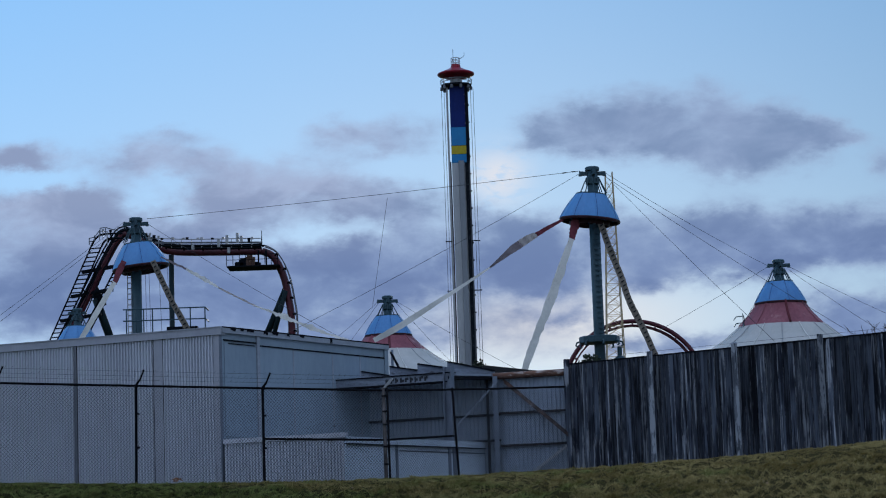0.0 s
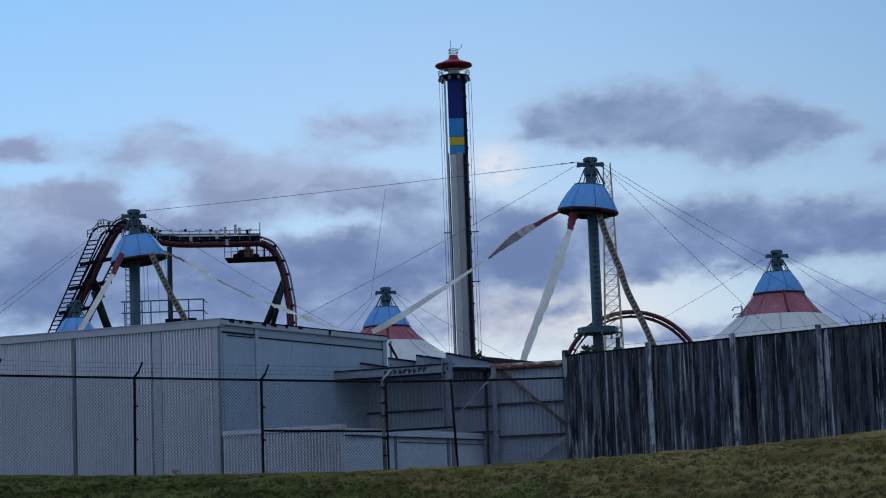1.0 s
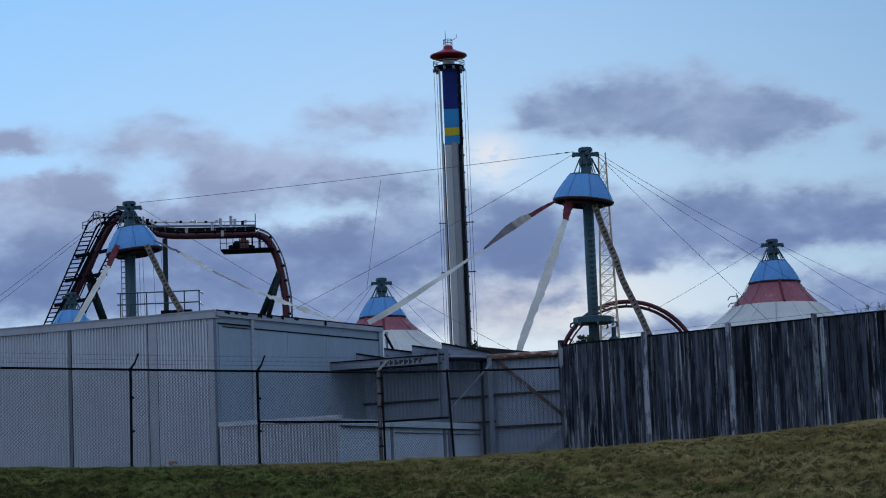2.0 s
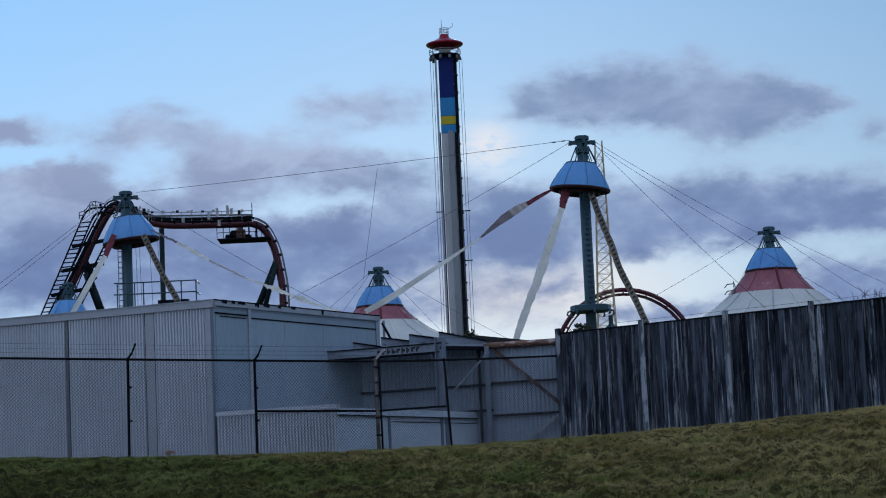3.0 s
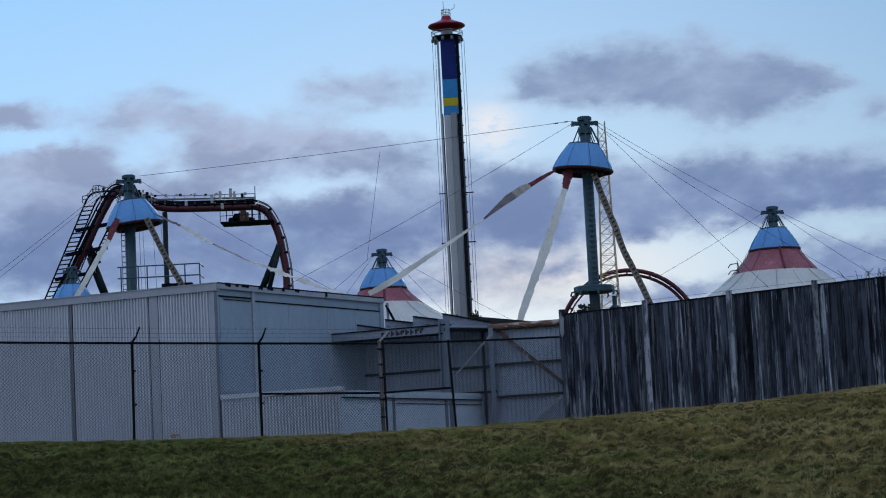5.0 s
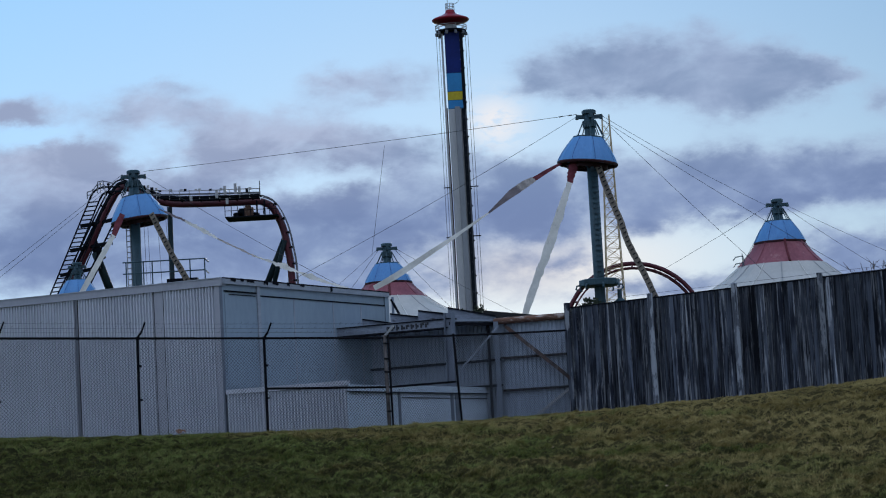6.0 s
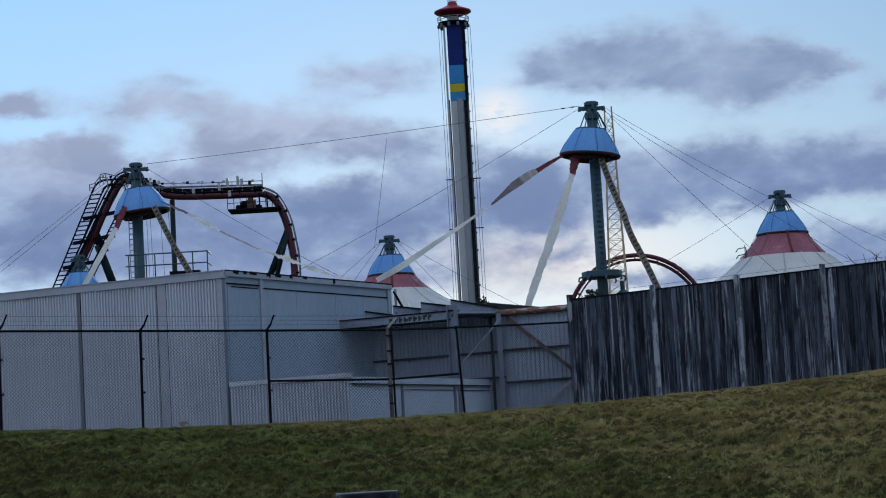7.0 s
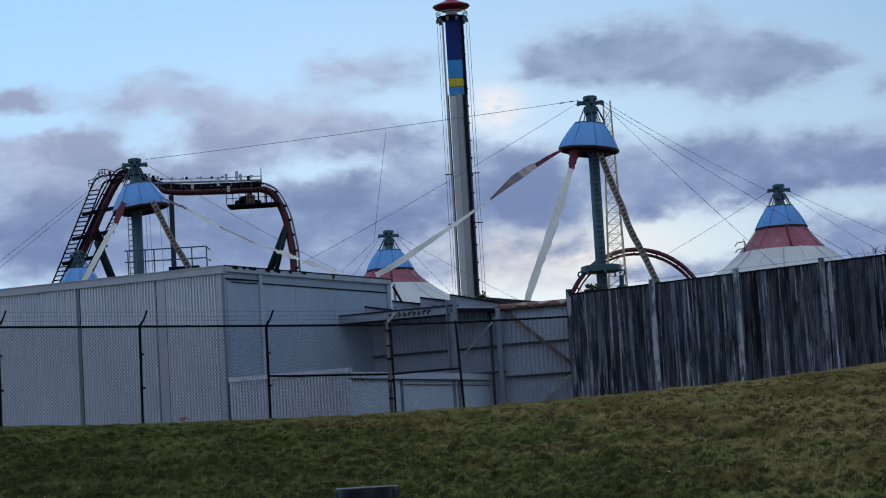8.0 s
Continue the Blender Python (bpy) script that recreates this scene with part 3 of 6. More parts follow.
def build_grass():
    """Tufted winter sward: small tussocks of blades that lean out from their hearts, one joined mesh."""
    rng = np.random.default_rng(4)
    # ground relief and growth on a grid, read between its nodes
    step = 0.06
    gx, gy = np.arange(-12, 12.01, step), np.arange(24.9, 47.5, step)
    relief = np.array([[lump(a, b) for a in gx] for b in gy])
    growth = np.array([[0.55 * noise.noise((a * 1.1, b * 0.8, 2.2)) + 0.75 * noise.noise((a * 5.0, b * 4.2, 7.7)) for a in gx] for b in gy])
    comb = np.array([[noise.noise((a * 0.7, b * 0.7, 9.4)) for a in gx] for b in gy])

    def read(grid, x, y):
        fx, fy = (x - gx[0]) / step, (y - gy[0]) / step
        i, j = np.clip(fx.astype(int), 0, len(gx) - 2), np.clip(fy.astype(int), 0, len(gy) - 2)
        fx, fy = np.clip(fx - i, 0, 1), np.clip(fy - j, 0, 1)
        return (grid[j, i] * (1 - fx) + grid[j, i + 1] * fx) * (1 - fy) + (grid[j + 1, i] * (1 - fx) + grid[j + 1, i + 1] * fx) * fy

    # hearts of the tufts
    m = 112000
    cy = 25.0 + 21.3 * rng.random(m) ** 0.9
    cx = (rng.random(m) * 2 - 1) * (cy * 0.212 + 0.5)
    vigour = np.clip(0.8 + 1.6 * read(growth, cx, cy), 0.3, 1.65) * (0.6 + 0.8 * rng.random(m)) * np.where(cy > 42.0, 0.6, 1.0)
    lean = read(comb, cx, cy) * 5.0
    per = 16
    n = m * per
    size = np.repeat(vigour, per)
    way = rng.random(n) * 2 * math.pi
    off = 0.035 * np.sqrt(rng.random(n)) * np.repeat(0.6 + 0.6 * vigour, per)
    x0 = np.repeat(cx, per) + np.cos(way) * off
    y0 = np.repeat(cy, per) + np.sin(way) * off
    z = ground_z(x0, y0) + read(relief, x0, y0)
    reach = size * (0.035 + 0.04 * rng.random(n))
    splay = 0.25 + 0.75 * rng.random(n)
    dx = np.cos(way) * splay + 0.45 * np.cos(np.repeat(lean, per))
    dy = np.sin(way) * splay + 0.45 * np.sin(np.repeat(lean, per))
    tx, ty = x0 + dx * reach, y0 + dy * reach
    tz = reach * np.clip(1.05 - 0.6 * splay, 0.3, 1.2)
    wd = 0.0035 + 0.005 * rng.random(n)
    a = way + math.pi / 2 + rng.normal(0, 0.5, n)
    v = np.empty((n, 3, 3))
    v[:, 0] = np.stack((x0 - np.cos(a) * wd, y0 - np.sin(a) * wd, z - 0.01), 1)
    v[:, 1] = np.stack((x0 + np.cos(a) * wd, y0 + np.sin(a) * wd, z - 0.01), 1)
    v[:, 2] = np.stack((tx, ty, z + tz), 1)
    me = bpy.data.meshes.new("grass")
    me.vertices.add(3 * n)
    me.vertices.foreach_set("co", v.ravel())
    me.loops.add(3 * n)
    me.loops.foreach_set("vertex_index", np.arange(3 * n))
    me.polygons.add(n)
    me.polygons.foreach_set("loop_start", np.arange(0, 3 * n, 3))
    me.update(calc_edges=True)
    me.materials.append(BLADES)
    tagged(new("grass", me), "short tufty winter grass covering the bank", "grass", kind="stuff")


build_grass()

def build_leaves():
    """A few fallen leaves caught in the grass."""
    rnd = random.Random(12)
    bm = bmesh.new()
    for i in range(70):
        y = rnd.uniform(28, 43)
        x = rnd.uniform(-0.2, 0.2) * y
        c = Vector((x, y, float(ground_z(x, y)) + lump(x, y) + 0.05))
        d = Vector((rnd.gauss(0, 1), rnd.gauss(0, 1), rnd.gauss(0, 0.6))).normalized()
        s = d.cross(Vector((rnd.gauss(0, 1), rnd.gauss(0, 1), rnd.gauss(0, 1)))).normalized()
        w = rnd.uniform(0.012, 0.028)
        bm.faces.new([bm.verts.new(p) for p in (c - d * w, c + s * w * 0.6, c + d * w, c - s * w * 0.6)])
    me = finish("fallen_leaves", bm, LEAF_DRY)
    tagged(new("fallen_leaves", me), "pale and rusty fallen leaves scattered in the grass", "leaves", kind="stuff")


build_leaves()



def build_weed():
    """A small withered weed on the crest, stems and curled orange leaves."""
    rnd = random.Random(6)
    x, y = -5.71, 44.9
    z = float(ground_z(x, y)) + lump(x, y)
    weed = thing("withered_weed", (x, y, z), "small withered orange weed on the crest of the bank", "plant")
    bm = bmesh.new()
    tips = []
    for i in range(7):
        a = rnd.uniform(0, 6.28)
        t = (x + 0.08 * math.cos(a), y + 0.05 * math.sin(a), z + rnd.uniform(0.07, 0.15))
        tube(bm, [(x, y, z - 0.02), (x + 0.03 * math.cos(a), y, z + 0.05), t], 0.004, 4, True, 0.002)
        tips.append(Vector(t))
    part("stems", bm, BARK, weed)
    for t in tips:
        for j in range(3):
            bm = bmesh.new()
            d = Vector((rnd.gauss(0, 1), rnd.gauss(0, 0.5), rnd.gauss(0, 0.6))).normalized()
            e = d.cross(Vector((0, 1, 0.3))).normalized()
            n = d.cross(e) * 0.006
            c = t + Vector((rnd.uniform(-0.02, 0.02), 0, rnd.uniform(-0.03, 0.01)))
            p = [c - d * 0.03, c + e * 0.016 + n, c + d * 0.035, c - e * 0.016 + n]
            v = [bm.verts.new(q) for q in p]
            bm.faces.new(v)
            part("leaf", bm, WEED, weed)


build_weed()

# ---------------------------------------------------------------- main shed
CORNER = Vector((-5.54, 52.0))
ALONG = Vector((-0.911, 0.412))     # along the ribbed front, away from the corner
DEEP = Vector((0.51, 0.86))         # along the flat side, away from the corner
OUT_F = Vector((-0.412, -0.911))    # out of the front
OUT_S = Vector((0.86, -0.51))       # out of the side
G0, ROOF = 2.6, 6.84


def on_front(s, out=0.0):
    return CORNER + ALONG * s + OUT_F * out


def on_side(s, out=0.0):
    return CORNER + DEEP * s + OUT_S * out


def slab(bm, p, q, z0, z1, out, t0, t1):
    """A flat upright board from p to q between heights z0, z1, from t0 to t1 along out."""
    p, q, out = Vector(p), Vector(q), Vector(out)
    c = [p + out * t0, q + out * t0, q + out * t1, p + out * t1]
    hexa(bm, [(*v, z0) for v in c] + [(*v, z1) for v in c])


def build_shed():
    shed = thing("metal_shed", (-9, 58, G0), "beige ribbed metal shed with blue-grey side panels behind the chain-link fence", "building")
    # ribbed front between the upright seams
    bm = bmesh.new()
    slab(bm, on_front(0.02), on_front(14), G0 - 0.3, ROOF - 0.12, OUT_F, -0.20, -0.06)
    part("front_wall", bm, SIDING, shed)
    for a, b in ((0.16, 1.572), (1.848, 4.02), (4.11, 8.0), (8.09, 14.0)):
        bm = bmesh.new()
        ripple_sheet(bm, on_front(a), on_front(b), G0 - 0.3, ROOF - 0.17, 0.083, 0.042, OUT_F)
        part("ribbed_sheet", bm, SIDING, shed)
    bm = bmesh.new()
    slab(bm, on_front(1.584), on_front(1.836), G0 - 0.3, ROOF - 0.17, OUT_F, -0.05, 0.03)
    part("flat_sheet", bm, FLAT_TRIM, shed)
    for a, b, mt, proud in ((1.572, 1.584, TRIM_DARK, 0.036), (1.836, 1.848, TRIM_DARK, 0.036), (4.02, 4.035, TRIM_DARK, 0.04), (4.035, 4.095, SEAM, 0.055), (4.095, 4.112, TRIM_DARK, 0.04), (8.0, 8.09, SEAM, 0.055)):
        bm = bmesh.new()
        slab(bm, on_front(a), on_front(b), G0 - 0.3, ROOF - 0.17, OUT_F, -0.05, proud)
        part("seam_trim", bm, mt, shed)
    # corner post and roof edges
    bm = bmesh.new()
    slab(bm, on_front(0.02), on_front(0.16), G0 - 0.3, ROOF - 0.17, OUT_F, -0.15, 0.03)
    part("corner_trim", bm, FLAT_TRIM, shed)
    bm = bmesh.new()
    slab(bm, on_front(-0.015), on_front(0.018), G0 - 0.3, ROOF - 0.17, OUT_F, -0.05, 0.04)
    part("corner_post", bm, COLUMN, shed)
    bm = bmesh.new()
    slab(bm, on_front(-0.05), on_front(14), ROOF - 0.17, ROOF, OUT_F, -0.16, 0.07)
    part("front_fascia", bm, FLAT_TRIM, shed)
    bm = bmesh.new()
    slab(bm, on_front(-0.05), on_front(14), ROOF, ROOF + 0.025, OUT_F, -0.17, 0.085)
    part("front_flashing", bm, GUTTER, shed)
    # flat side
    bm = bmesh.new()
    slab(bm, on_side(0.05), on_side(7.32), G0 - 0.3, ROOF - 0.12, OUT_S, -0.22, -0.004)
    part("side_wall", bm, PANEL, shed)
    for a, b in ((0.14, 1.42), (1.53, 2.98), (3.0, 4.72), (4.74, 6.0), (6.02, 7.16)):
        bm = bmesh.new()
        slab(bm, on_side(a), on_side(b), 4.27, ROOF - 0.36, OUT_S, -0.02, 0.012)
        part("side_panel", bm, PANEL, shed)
    for at in (2.965, 4.705, 5.985):
        bm = bmesh.new()
        slab(bm, on_side(at), on_side(at + 0.05), 4.2, ROOF - 0.365, OUT_S, -0.02, 0.018)
        part("panel_joint", bm, GUTTER, shed)
    bm = bmesh.new()
    slab(bm, on_side(0.0), on_side(7.34), ROOF - 0.12, ROOF, OUT_S, -0.2, 0.07)
    part("side_gutter", bm, GUTTER, shed, "grey gutter with dark torn patches")
    bm = bmesh.new()
    slab(bm, on_side(0.02), on_side(7.34), ROOF, ROOF + 0.03, OUT_S, -0.2, 0.075)
    part("side_flashing", bm, TRIM_DARK, shed)
    bm = bmesh.new()
    slab(bm, on_side(1.55), on_side(7.3), ROOF - 0.36, ROOF - 0.33, OUT_S, -0.02, 0.03)
    part("side_ledge", bm, TRIM_DARK, shed)
    bm = bmesh.new()
    slab(bm, on_side(0.12), on_side(1.42), ROOF - 0.3, ROOF - 0.27, OUT_S, -0.02, 0.03)
    slab(bm, on_side(0.3), on_side(1.36), ROOF - 0.37, ROOF - 0.35, OUT_S, -0.02, 0.03)
    part("vent_lip", bm, TRIM_DARK, shed)
    bm = bmesh.new()
    slab(bm, on_side(1.42), on_side(1.53), G0 - 0.3, ROOF - 0.12, OUT_S, -0.02, 0.05)
    part("side_mullion", bm, GUTTER, shed)
    bm = bmesh.new()
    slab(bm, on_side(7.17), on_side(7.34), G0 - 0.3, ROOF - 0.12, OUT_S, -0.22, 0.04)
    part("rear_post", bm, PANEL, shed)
    # dark torn flaps along the gutter, rear pipe and strut
    rnd = random.Random(31)
    for c, w, h in ((0.42, 0.22, 0.07), (0.78, 0.14, 0.05), (1.12, 0.30, 0.05), (1.75, 0.18, 0.08), (2.15, 0.26, 0.06), (2.7, 0.12, 0.05), (3.3, 0.20, 0.04), (4.6, 0.1, 0.12)):
        bm = bmesh.new()
        p, q = on_side(c - w / 2), on_side(c + w / 2)
        zs = [ROOF - 0.01 - h * rnd.uniform(0.4, 1.0) for i in range(5)]
        lows = [p.lerp(q, i / 4) for i in range(5)]
        a = [bm.verts.new((*(v + OUT_S * 0.078), z)) for v, z in zip(lows, zs)]
        b = [bm.verts.new((*(v + OUT_S * 0.078), ROOF + 0.035)) for v in lows]
        e = [bm.verts.new((*(v + OUT_S * 0.071), ROOF + 0.035)) for v in lows]
        for i in range(4):
            bm.faces.new((a[i], a[i + 1], b[i + 1], b[i]))
            bm.faces.new((b[i], b[i + 1], e[i + 1], e[i]))
        part("torn_flashing", bm, TRIM_DARK, shed)
    bm = bmesh.new()
    tube(bm, [(-1.66, 58.45, G0), (-1.66, 58.45, ROOF - 0.1)], 0.035, 8)
    part("downpipe", bm, STEEL, shed)
    bm = bmesh.new()
    beam(bm, (-1.70, 58.45, ROOF - 0.16), (-1.38, 58.3, 6.02), 0.05, 0.05)
    part("strut", bm, TRIM_DARK, shed)
    # roof and the walls that close the shed behind
    bm = bmesh.new()
    c = [on_front(0.15, -0.18), on_front(14, -0.18), on_front(14) + DEEP * 7.2, on_side(7.2, -0.2)]
    hexa(bm, [(*v, ROOF - 0.15) for v in c] + [(*v, ROOF - 0.05) for v in c])
    part("roof", bm, TRIM_PALE, shed)
    bm = bmesh.new()
    hexa(bm, [(*v, z) for z in (G0 - 0.3, ROOF - 0.16) for v in (on_front(13.85, -0.2), on_front(14, -0.2), on_front(14) + DEEP * 7.2, on_front(13.85) + DEEP * 7.2)])
    hexa(bm, [(*v, z) for z in (G0 - 0.3, ROOF - 0.16) for v in (on_side(7.1, -0.22), on_front(13.85) + DEEP * 7.1, on_front(13.85) + DEEP * 7.25, on_side(7.25, -0.22))])
    part("rear_wall", bm, SIDING, shed)


build_shed()

LOW_END = Vector((-2.57, 50.66))


def build_annex():
    """The low wing before the shed's flat side."""
    an = thing("low_annex", (-2.0, 53.5, G0), "low ribbed metal annex with a pale coping beside the shed", "building")
    front = LOW_END - CORNER
    d = front.normalized()
    a, b = CORNER + d * 0.06, LOW_END
    bm = bmesh.new()
    ripple_sheet(bm, a, b - d * 0.04, G0 - 0.3, 4.08, 0.083, 0.042, OUT_F)
    part("ribbed_front", bm, SIDING, an)
    bm = bmesh.new()
    slab(bm, a, b, 4.08, 4.19, OUT_F, -0.12, 0.06)
    part("front_coping", bm, SIDING, an)
    far = LOW_END + DEEP * 6.85
    for s0, s1 in ((0.0, 2.12), (2.2, 4.55), (4.65, 6.85)):
        bm = bmesh.new()
        slab(bm, LOW_END + DEEP * s0, LOW_END + DEEP * s1, G0 - 0.3, 3.92, OUT_S, -0.1, 0.0)
        part("side_panel", bm, ANNEX, an)
    for s in (2.12, 4.55):
        bm = bmesh.new()
        slab(bm, LOW_END + DEEP * s, LOW_END + DEEP * (s + (0.08 if s < 3 else 0.10)), G0 - 0.3, 4.0, OUT_S, -0.1, 0.03)
        part("side_mullion", bm, COLUMN, an)
    bm = bmesh.new()
    slab(bm, LOW_END + DEEP * 0.02, far, 3.92, 3.945, OUT_S, -0.1, 0.06)
    slab(bm, LOW_END + DEEP * 2.3, far, 3.80, 3.82, OUT_S, -0.02, 0.02)
    part("gutter", bm, TRIM_DARK, an)
    bm = bmesh.new()
    slab(bm, LOW_END + DEEP * 0.02, far, 3.945, 4.10, OUT_S, -0.1, 0.03)
    part("side_coping", bm, ANNEX, an)
    bm = bmesh.new()
    c = [CORNER + OUT_F * -0.12 + OUT_S * 0.02, LOW_END + OUT_F * -0.12, far - OUT_S * 0.1, CORNER + DEEP * 6.85 + OUT_S * 0.1]
    hexa(bm, [(*v, 3.96) for v in c] + [(*v, 4.04) for v in c])
    part("roof", bm, TRIM_PALE, an)


build_annex()


# ---------------------------------------------------------------- canopy yard between shed and timber fence
CAN_A, CAN_B = Vector((-3.06, 56.18)), Vector((-0.20, 54.89))
CDIR = (CAN_B - CAN_A).normalized()
COUT = Vector((CDIR.y, -CDIR.x))


def build_yard():
    yard = thing("canopy_frame", (-0.2, 54.9, G0), "grey steel canopy frame with a lettered fascia beam on columns", "canopy")
    bm = bmesh.new()
    slab(bm, CAN_A, CAN_B, 5.60, 5.79, COUT, -0.06, 0.0)
    fascia = part("fascia_beam", bm, FASCIA, yard)
    bm = bmesh.new()
    slab(bm, CAN_A, CAN_B + CDIR * 0.1, 5.79, 5.82, COUT, -0.3, 0.03)
    part("beam_flashing", bm, TRIM_DARK, yard)
    bm = bmesh.new()
    slab(bm, CAN_A, CAN_B, 5.57, 5.60, COUT, -0.3, 0.03)
    part("lower_flange", bm, TRIM_DARK, yard)
    bm = bmesh.new()
    c = [CAN_A - COUT * 0.06, CAN_B - COUT * 0.06, Vector((1.05, 55.85)), Vector((1.12, 56.0)), Vector((-2.2, 57.5))]
    lo = [bm.verts.new((*v, 5.74)) for v in c]
    hi = [bm.verts.new((*v, 5.79)) for v in c]
    bm.faces.new(lo[::-1])
    bm.faces.new(hi)
    for i in range(5):
        bm.faces.new((lo[i], lo[(i + 1) % 5], hi[(i + 1) % 5], hi[i]))
    part("canopy_deck", bm, STEEL, yard)
    # unreadable letters left on the beam
    rnd = random.Random(3)
    for i in range(9):
        s = 1.42 + i * 0.135
        bm = bmesh.new()
        w, z0, z1 = rnd.uniform(0.075, 0.115), 5.62 + rnd.uniform(0, 0.02), 5.74 + rnd.uniform(-0.02, 0.02)
        slab(bm, CAN_A + CDIR * s, CAN_A + CDIR * (s + w * 0.5), z0, z1, COUT, 0.0, 0.012)
        k = rnd.uniform(0.0, 0.07)
        slab(bm, CAN_A + CDIR * (s + w * 0.5), CAN_A + CDIR * (s + w), z0 + k, z0 + k + 0.06, COUT, 0.0, 0.011)
        part("letter_bar", bm, LETTER, fascia)
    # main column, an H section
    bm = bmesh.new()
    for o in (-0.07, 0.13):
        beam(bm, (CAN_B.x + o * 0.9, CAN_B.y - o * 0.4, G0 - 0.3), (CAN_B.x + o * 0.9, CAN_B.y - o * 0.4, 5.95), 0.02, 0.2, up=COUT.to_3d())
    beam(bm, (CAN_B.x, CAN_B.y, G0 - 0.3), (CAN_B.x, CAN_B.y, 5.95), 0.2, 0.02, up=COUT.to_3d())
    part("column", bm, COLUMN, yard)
    # tie beam to the far column, knee brace
    far = Vector((1.03, 55.95))
    bm = bmesh.new()
    beam(bm, (CAN_B.x, CAN_B.y, 5.68), (far.x, far.y, 5.68), 0.1, 0.07)
    part("tie_beam", bm, TRIM_DARK, yard)
    bm = bmesh.new()
    beam(bm, (CAN_B.x + 0.12, CAN_B.y, 4.40), (1.04, 55.45, 5.58), 0.04, 0.04)
    part("knee_brace", bm, FASCIA, yard)
    bm = bmesh.new()
    beam(bm, (0.79, 55.8, G0 - 0.3), (0.79, 55.8, 5.7), 0.07, 0.07)
    part("thin_column", bm, TRIM_DARK, yard)
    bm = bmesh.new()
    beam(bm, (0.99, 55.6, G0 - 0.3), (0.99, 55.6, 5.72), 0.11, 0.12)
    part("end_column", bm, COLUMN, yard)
    # ribbed back wall with its girts
    wall = thing("yard_wall", (-0.4, 56.7, G0), "grey ribbed steel wall with horizontal girts at the back of the yard", "wall", kind="structure")
    p, q = Vector((-2.25, 57.45)), Vector((1.14, 55.92))
    n = Vector((q.y - p.y, p.x - q.x)).normalized()
    n = n if n.y < 0 else -n
    bm = bmesh.new()
    ripple_sheet(bm, p, q, G0 - 0.3, 5.72, 0.11, 0.03, n)
    part("ribbed_sheet", bm, WALL_RIB, wall)
    for z, h in ((4.77, 0.06), (4.12, 0.06)):
        bm = bmesh.new()
        slab(bm, p, q, z - h / 2, z + h / 2, n, 0.03, 0.12)
        part("girt", bm, TRIM_DARK, wall)
    # stepped roof sheets over the yard
    roofs = thing("stepped_roof", (-0.6, 57.5, 5.8), "stepped grey roof sheets with dark edges over the yard", "roof")
    for x0, x1, zt, zb, y0, drop in ((-2.44, -1.70, 6.07, 5.86, 57.2, 0.10), (-1.70, -0.97, 6.15, 5.86, 56.9, 0.08), (-0.97, -0.2, 6.17, 5.86, 56.6, 0.09), (-0.2, 1.02, 6.17, 5.86, 56.2, 0.24)):
        bm = bmesh.new()
        hexa(bm, [(x0, y0, zb), (x1, y0 + 0.5, zb - drop), (x1, y0 + 1.1, zb - drop), (x0, y0 + 0.6, zb), (x0, y0, zt), (x1, y0 + 0.5, zt - drop), (x1, y0 + 1.1, zt - drop), (x0, y0 + 0.6, zt)])
        sheet = part("roof_sheet", bm, FASCIA, roofs)
        bm = bmesh.new()
        hexa(bm, [(x0, y0 - 0.04, zt), (x1, y0 + 0.46, zt - drop), (x1, y0 + 1.1, zt - drop), (x0, y0 + 0.6, zt), (x0, y0 - 0.04, zt + 0.035), (x1, y0 + 0.46, zt - drop + 0.035), (x1, y0 + 1.1, zt - drop + 0.035), (x0, y0 + 0.6, zt + 0.035)])
        part("edge_strip", bm, TRIM_DARK, sheet)
    bm = bmesh.new()
    hexa(bm, [(0.72, 57.35, 5.86), (2.17, 57.6, 5.80), (2.17, 58.6, 5.80), (0.72, 58.35, 5.86), (0.72, 57.35, 6.16), (2.17, 57.6, 5.98), (2.17, 58.6, 5.98), (0.72, 58.35, 6.16)])
    part("tarred_roof", bm, ROOF_BLACK, roofs)
    # gate wall between the yard and the timber fence
    gate = thing("steel_gate", (1.9, 55.6, G0), "ribbed steel gate with rusted top beam and diagonal braces", "gate")
    p, q = Vector((1.10, 55.80)), Vector((2.84, 55.32))
    n = Vector((q.y - p.y, p.x - q.x)).normalized()
    n = n if n.y < 0 else -n
    bm = bmesh.new()
    ripple_sheet(bm, p, q, G0 - 0.3, 5.66, 0.11, 0.03, n)
    part("ribbed_sheet", bm, GATE, gate)
    bm = bmesh.new()
    tube(bm, [(p.x - 0.15, p.y - 0.1, 5.73), (q.x + 0.02, q.y - 0.1, 5.74)], 0.085, 12)
    part("top_beam", bm, BEAM_RUST, gate, "rusted round top beam", True)
    for z in (4.79, 3.97):
        bm = bmesh.new()
        slab(bm, p, q, z - 0.025, z + 0.03, n, 0.03, 0.1)
        part("girt", bm, GIRT, gate)
    bm = bmesh.new()
    beam(bm, (1.20, 55.65, 5.64), (2.76, 55.15, 4.20), 0.06, 0.055)
    beam(bm, (1.22, 55.60, 5.56), (2.76, 55.10, 4.14), 0.04, 0.03)
    part("brace", bm, BRACE_RUST, gate, "rusted diagonal brace")
    bm = bmesh.new()
    beam(bm, (1.75, 55.5, 3.2), (2.75, 55.2, 3.92), 0.05, 0.06)
    part("lower_brace", bm, GALV, gate)


build_yard()


# ---------------------------------------------------------------- chain-link fence
def fence_line():
    a = Vector((-14.9, 42.62, 5.316))
    corner = Vector((-1.66, 50.30, 5.10))
    end = Vector((2.70, 55.15, 5.37))
    return a, corner, end


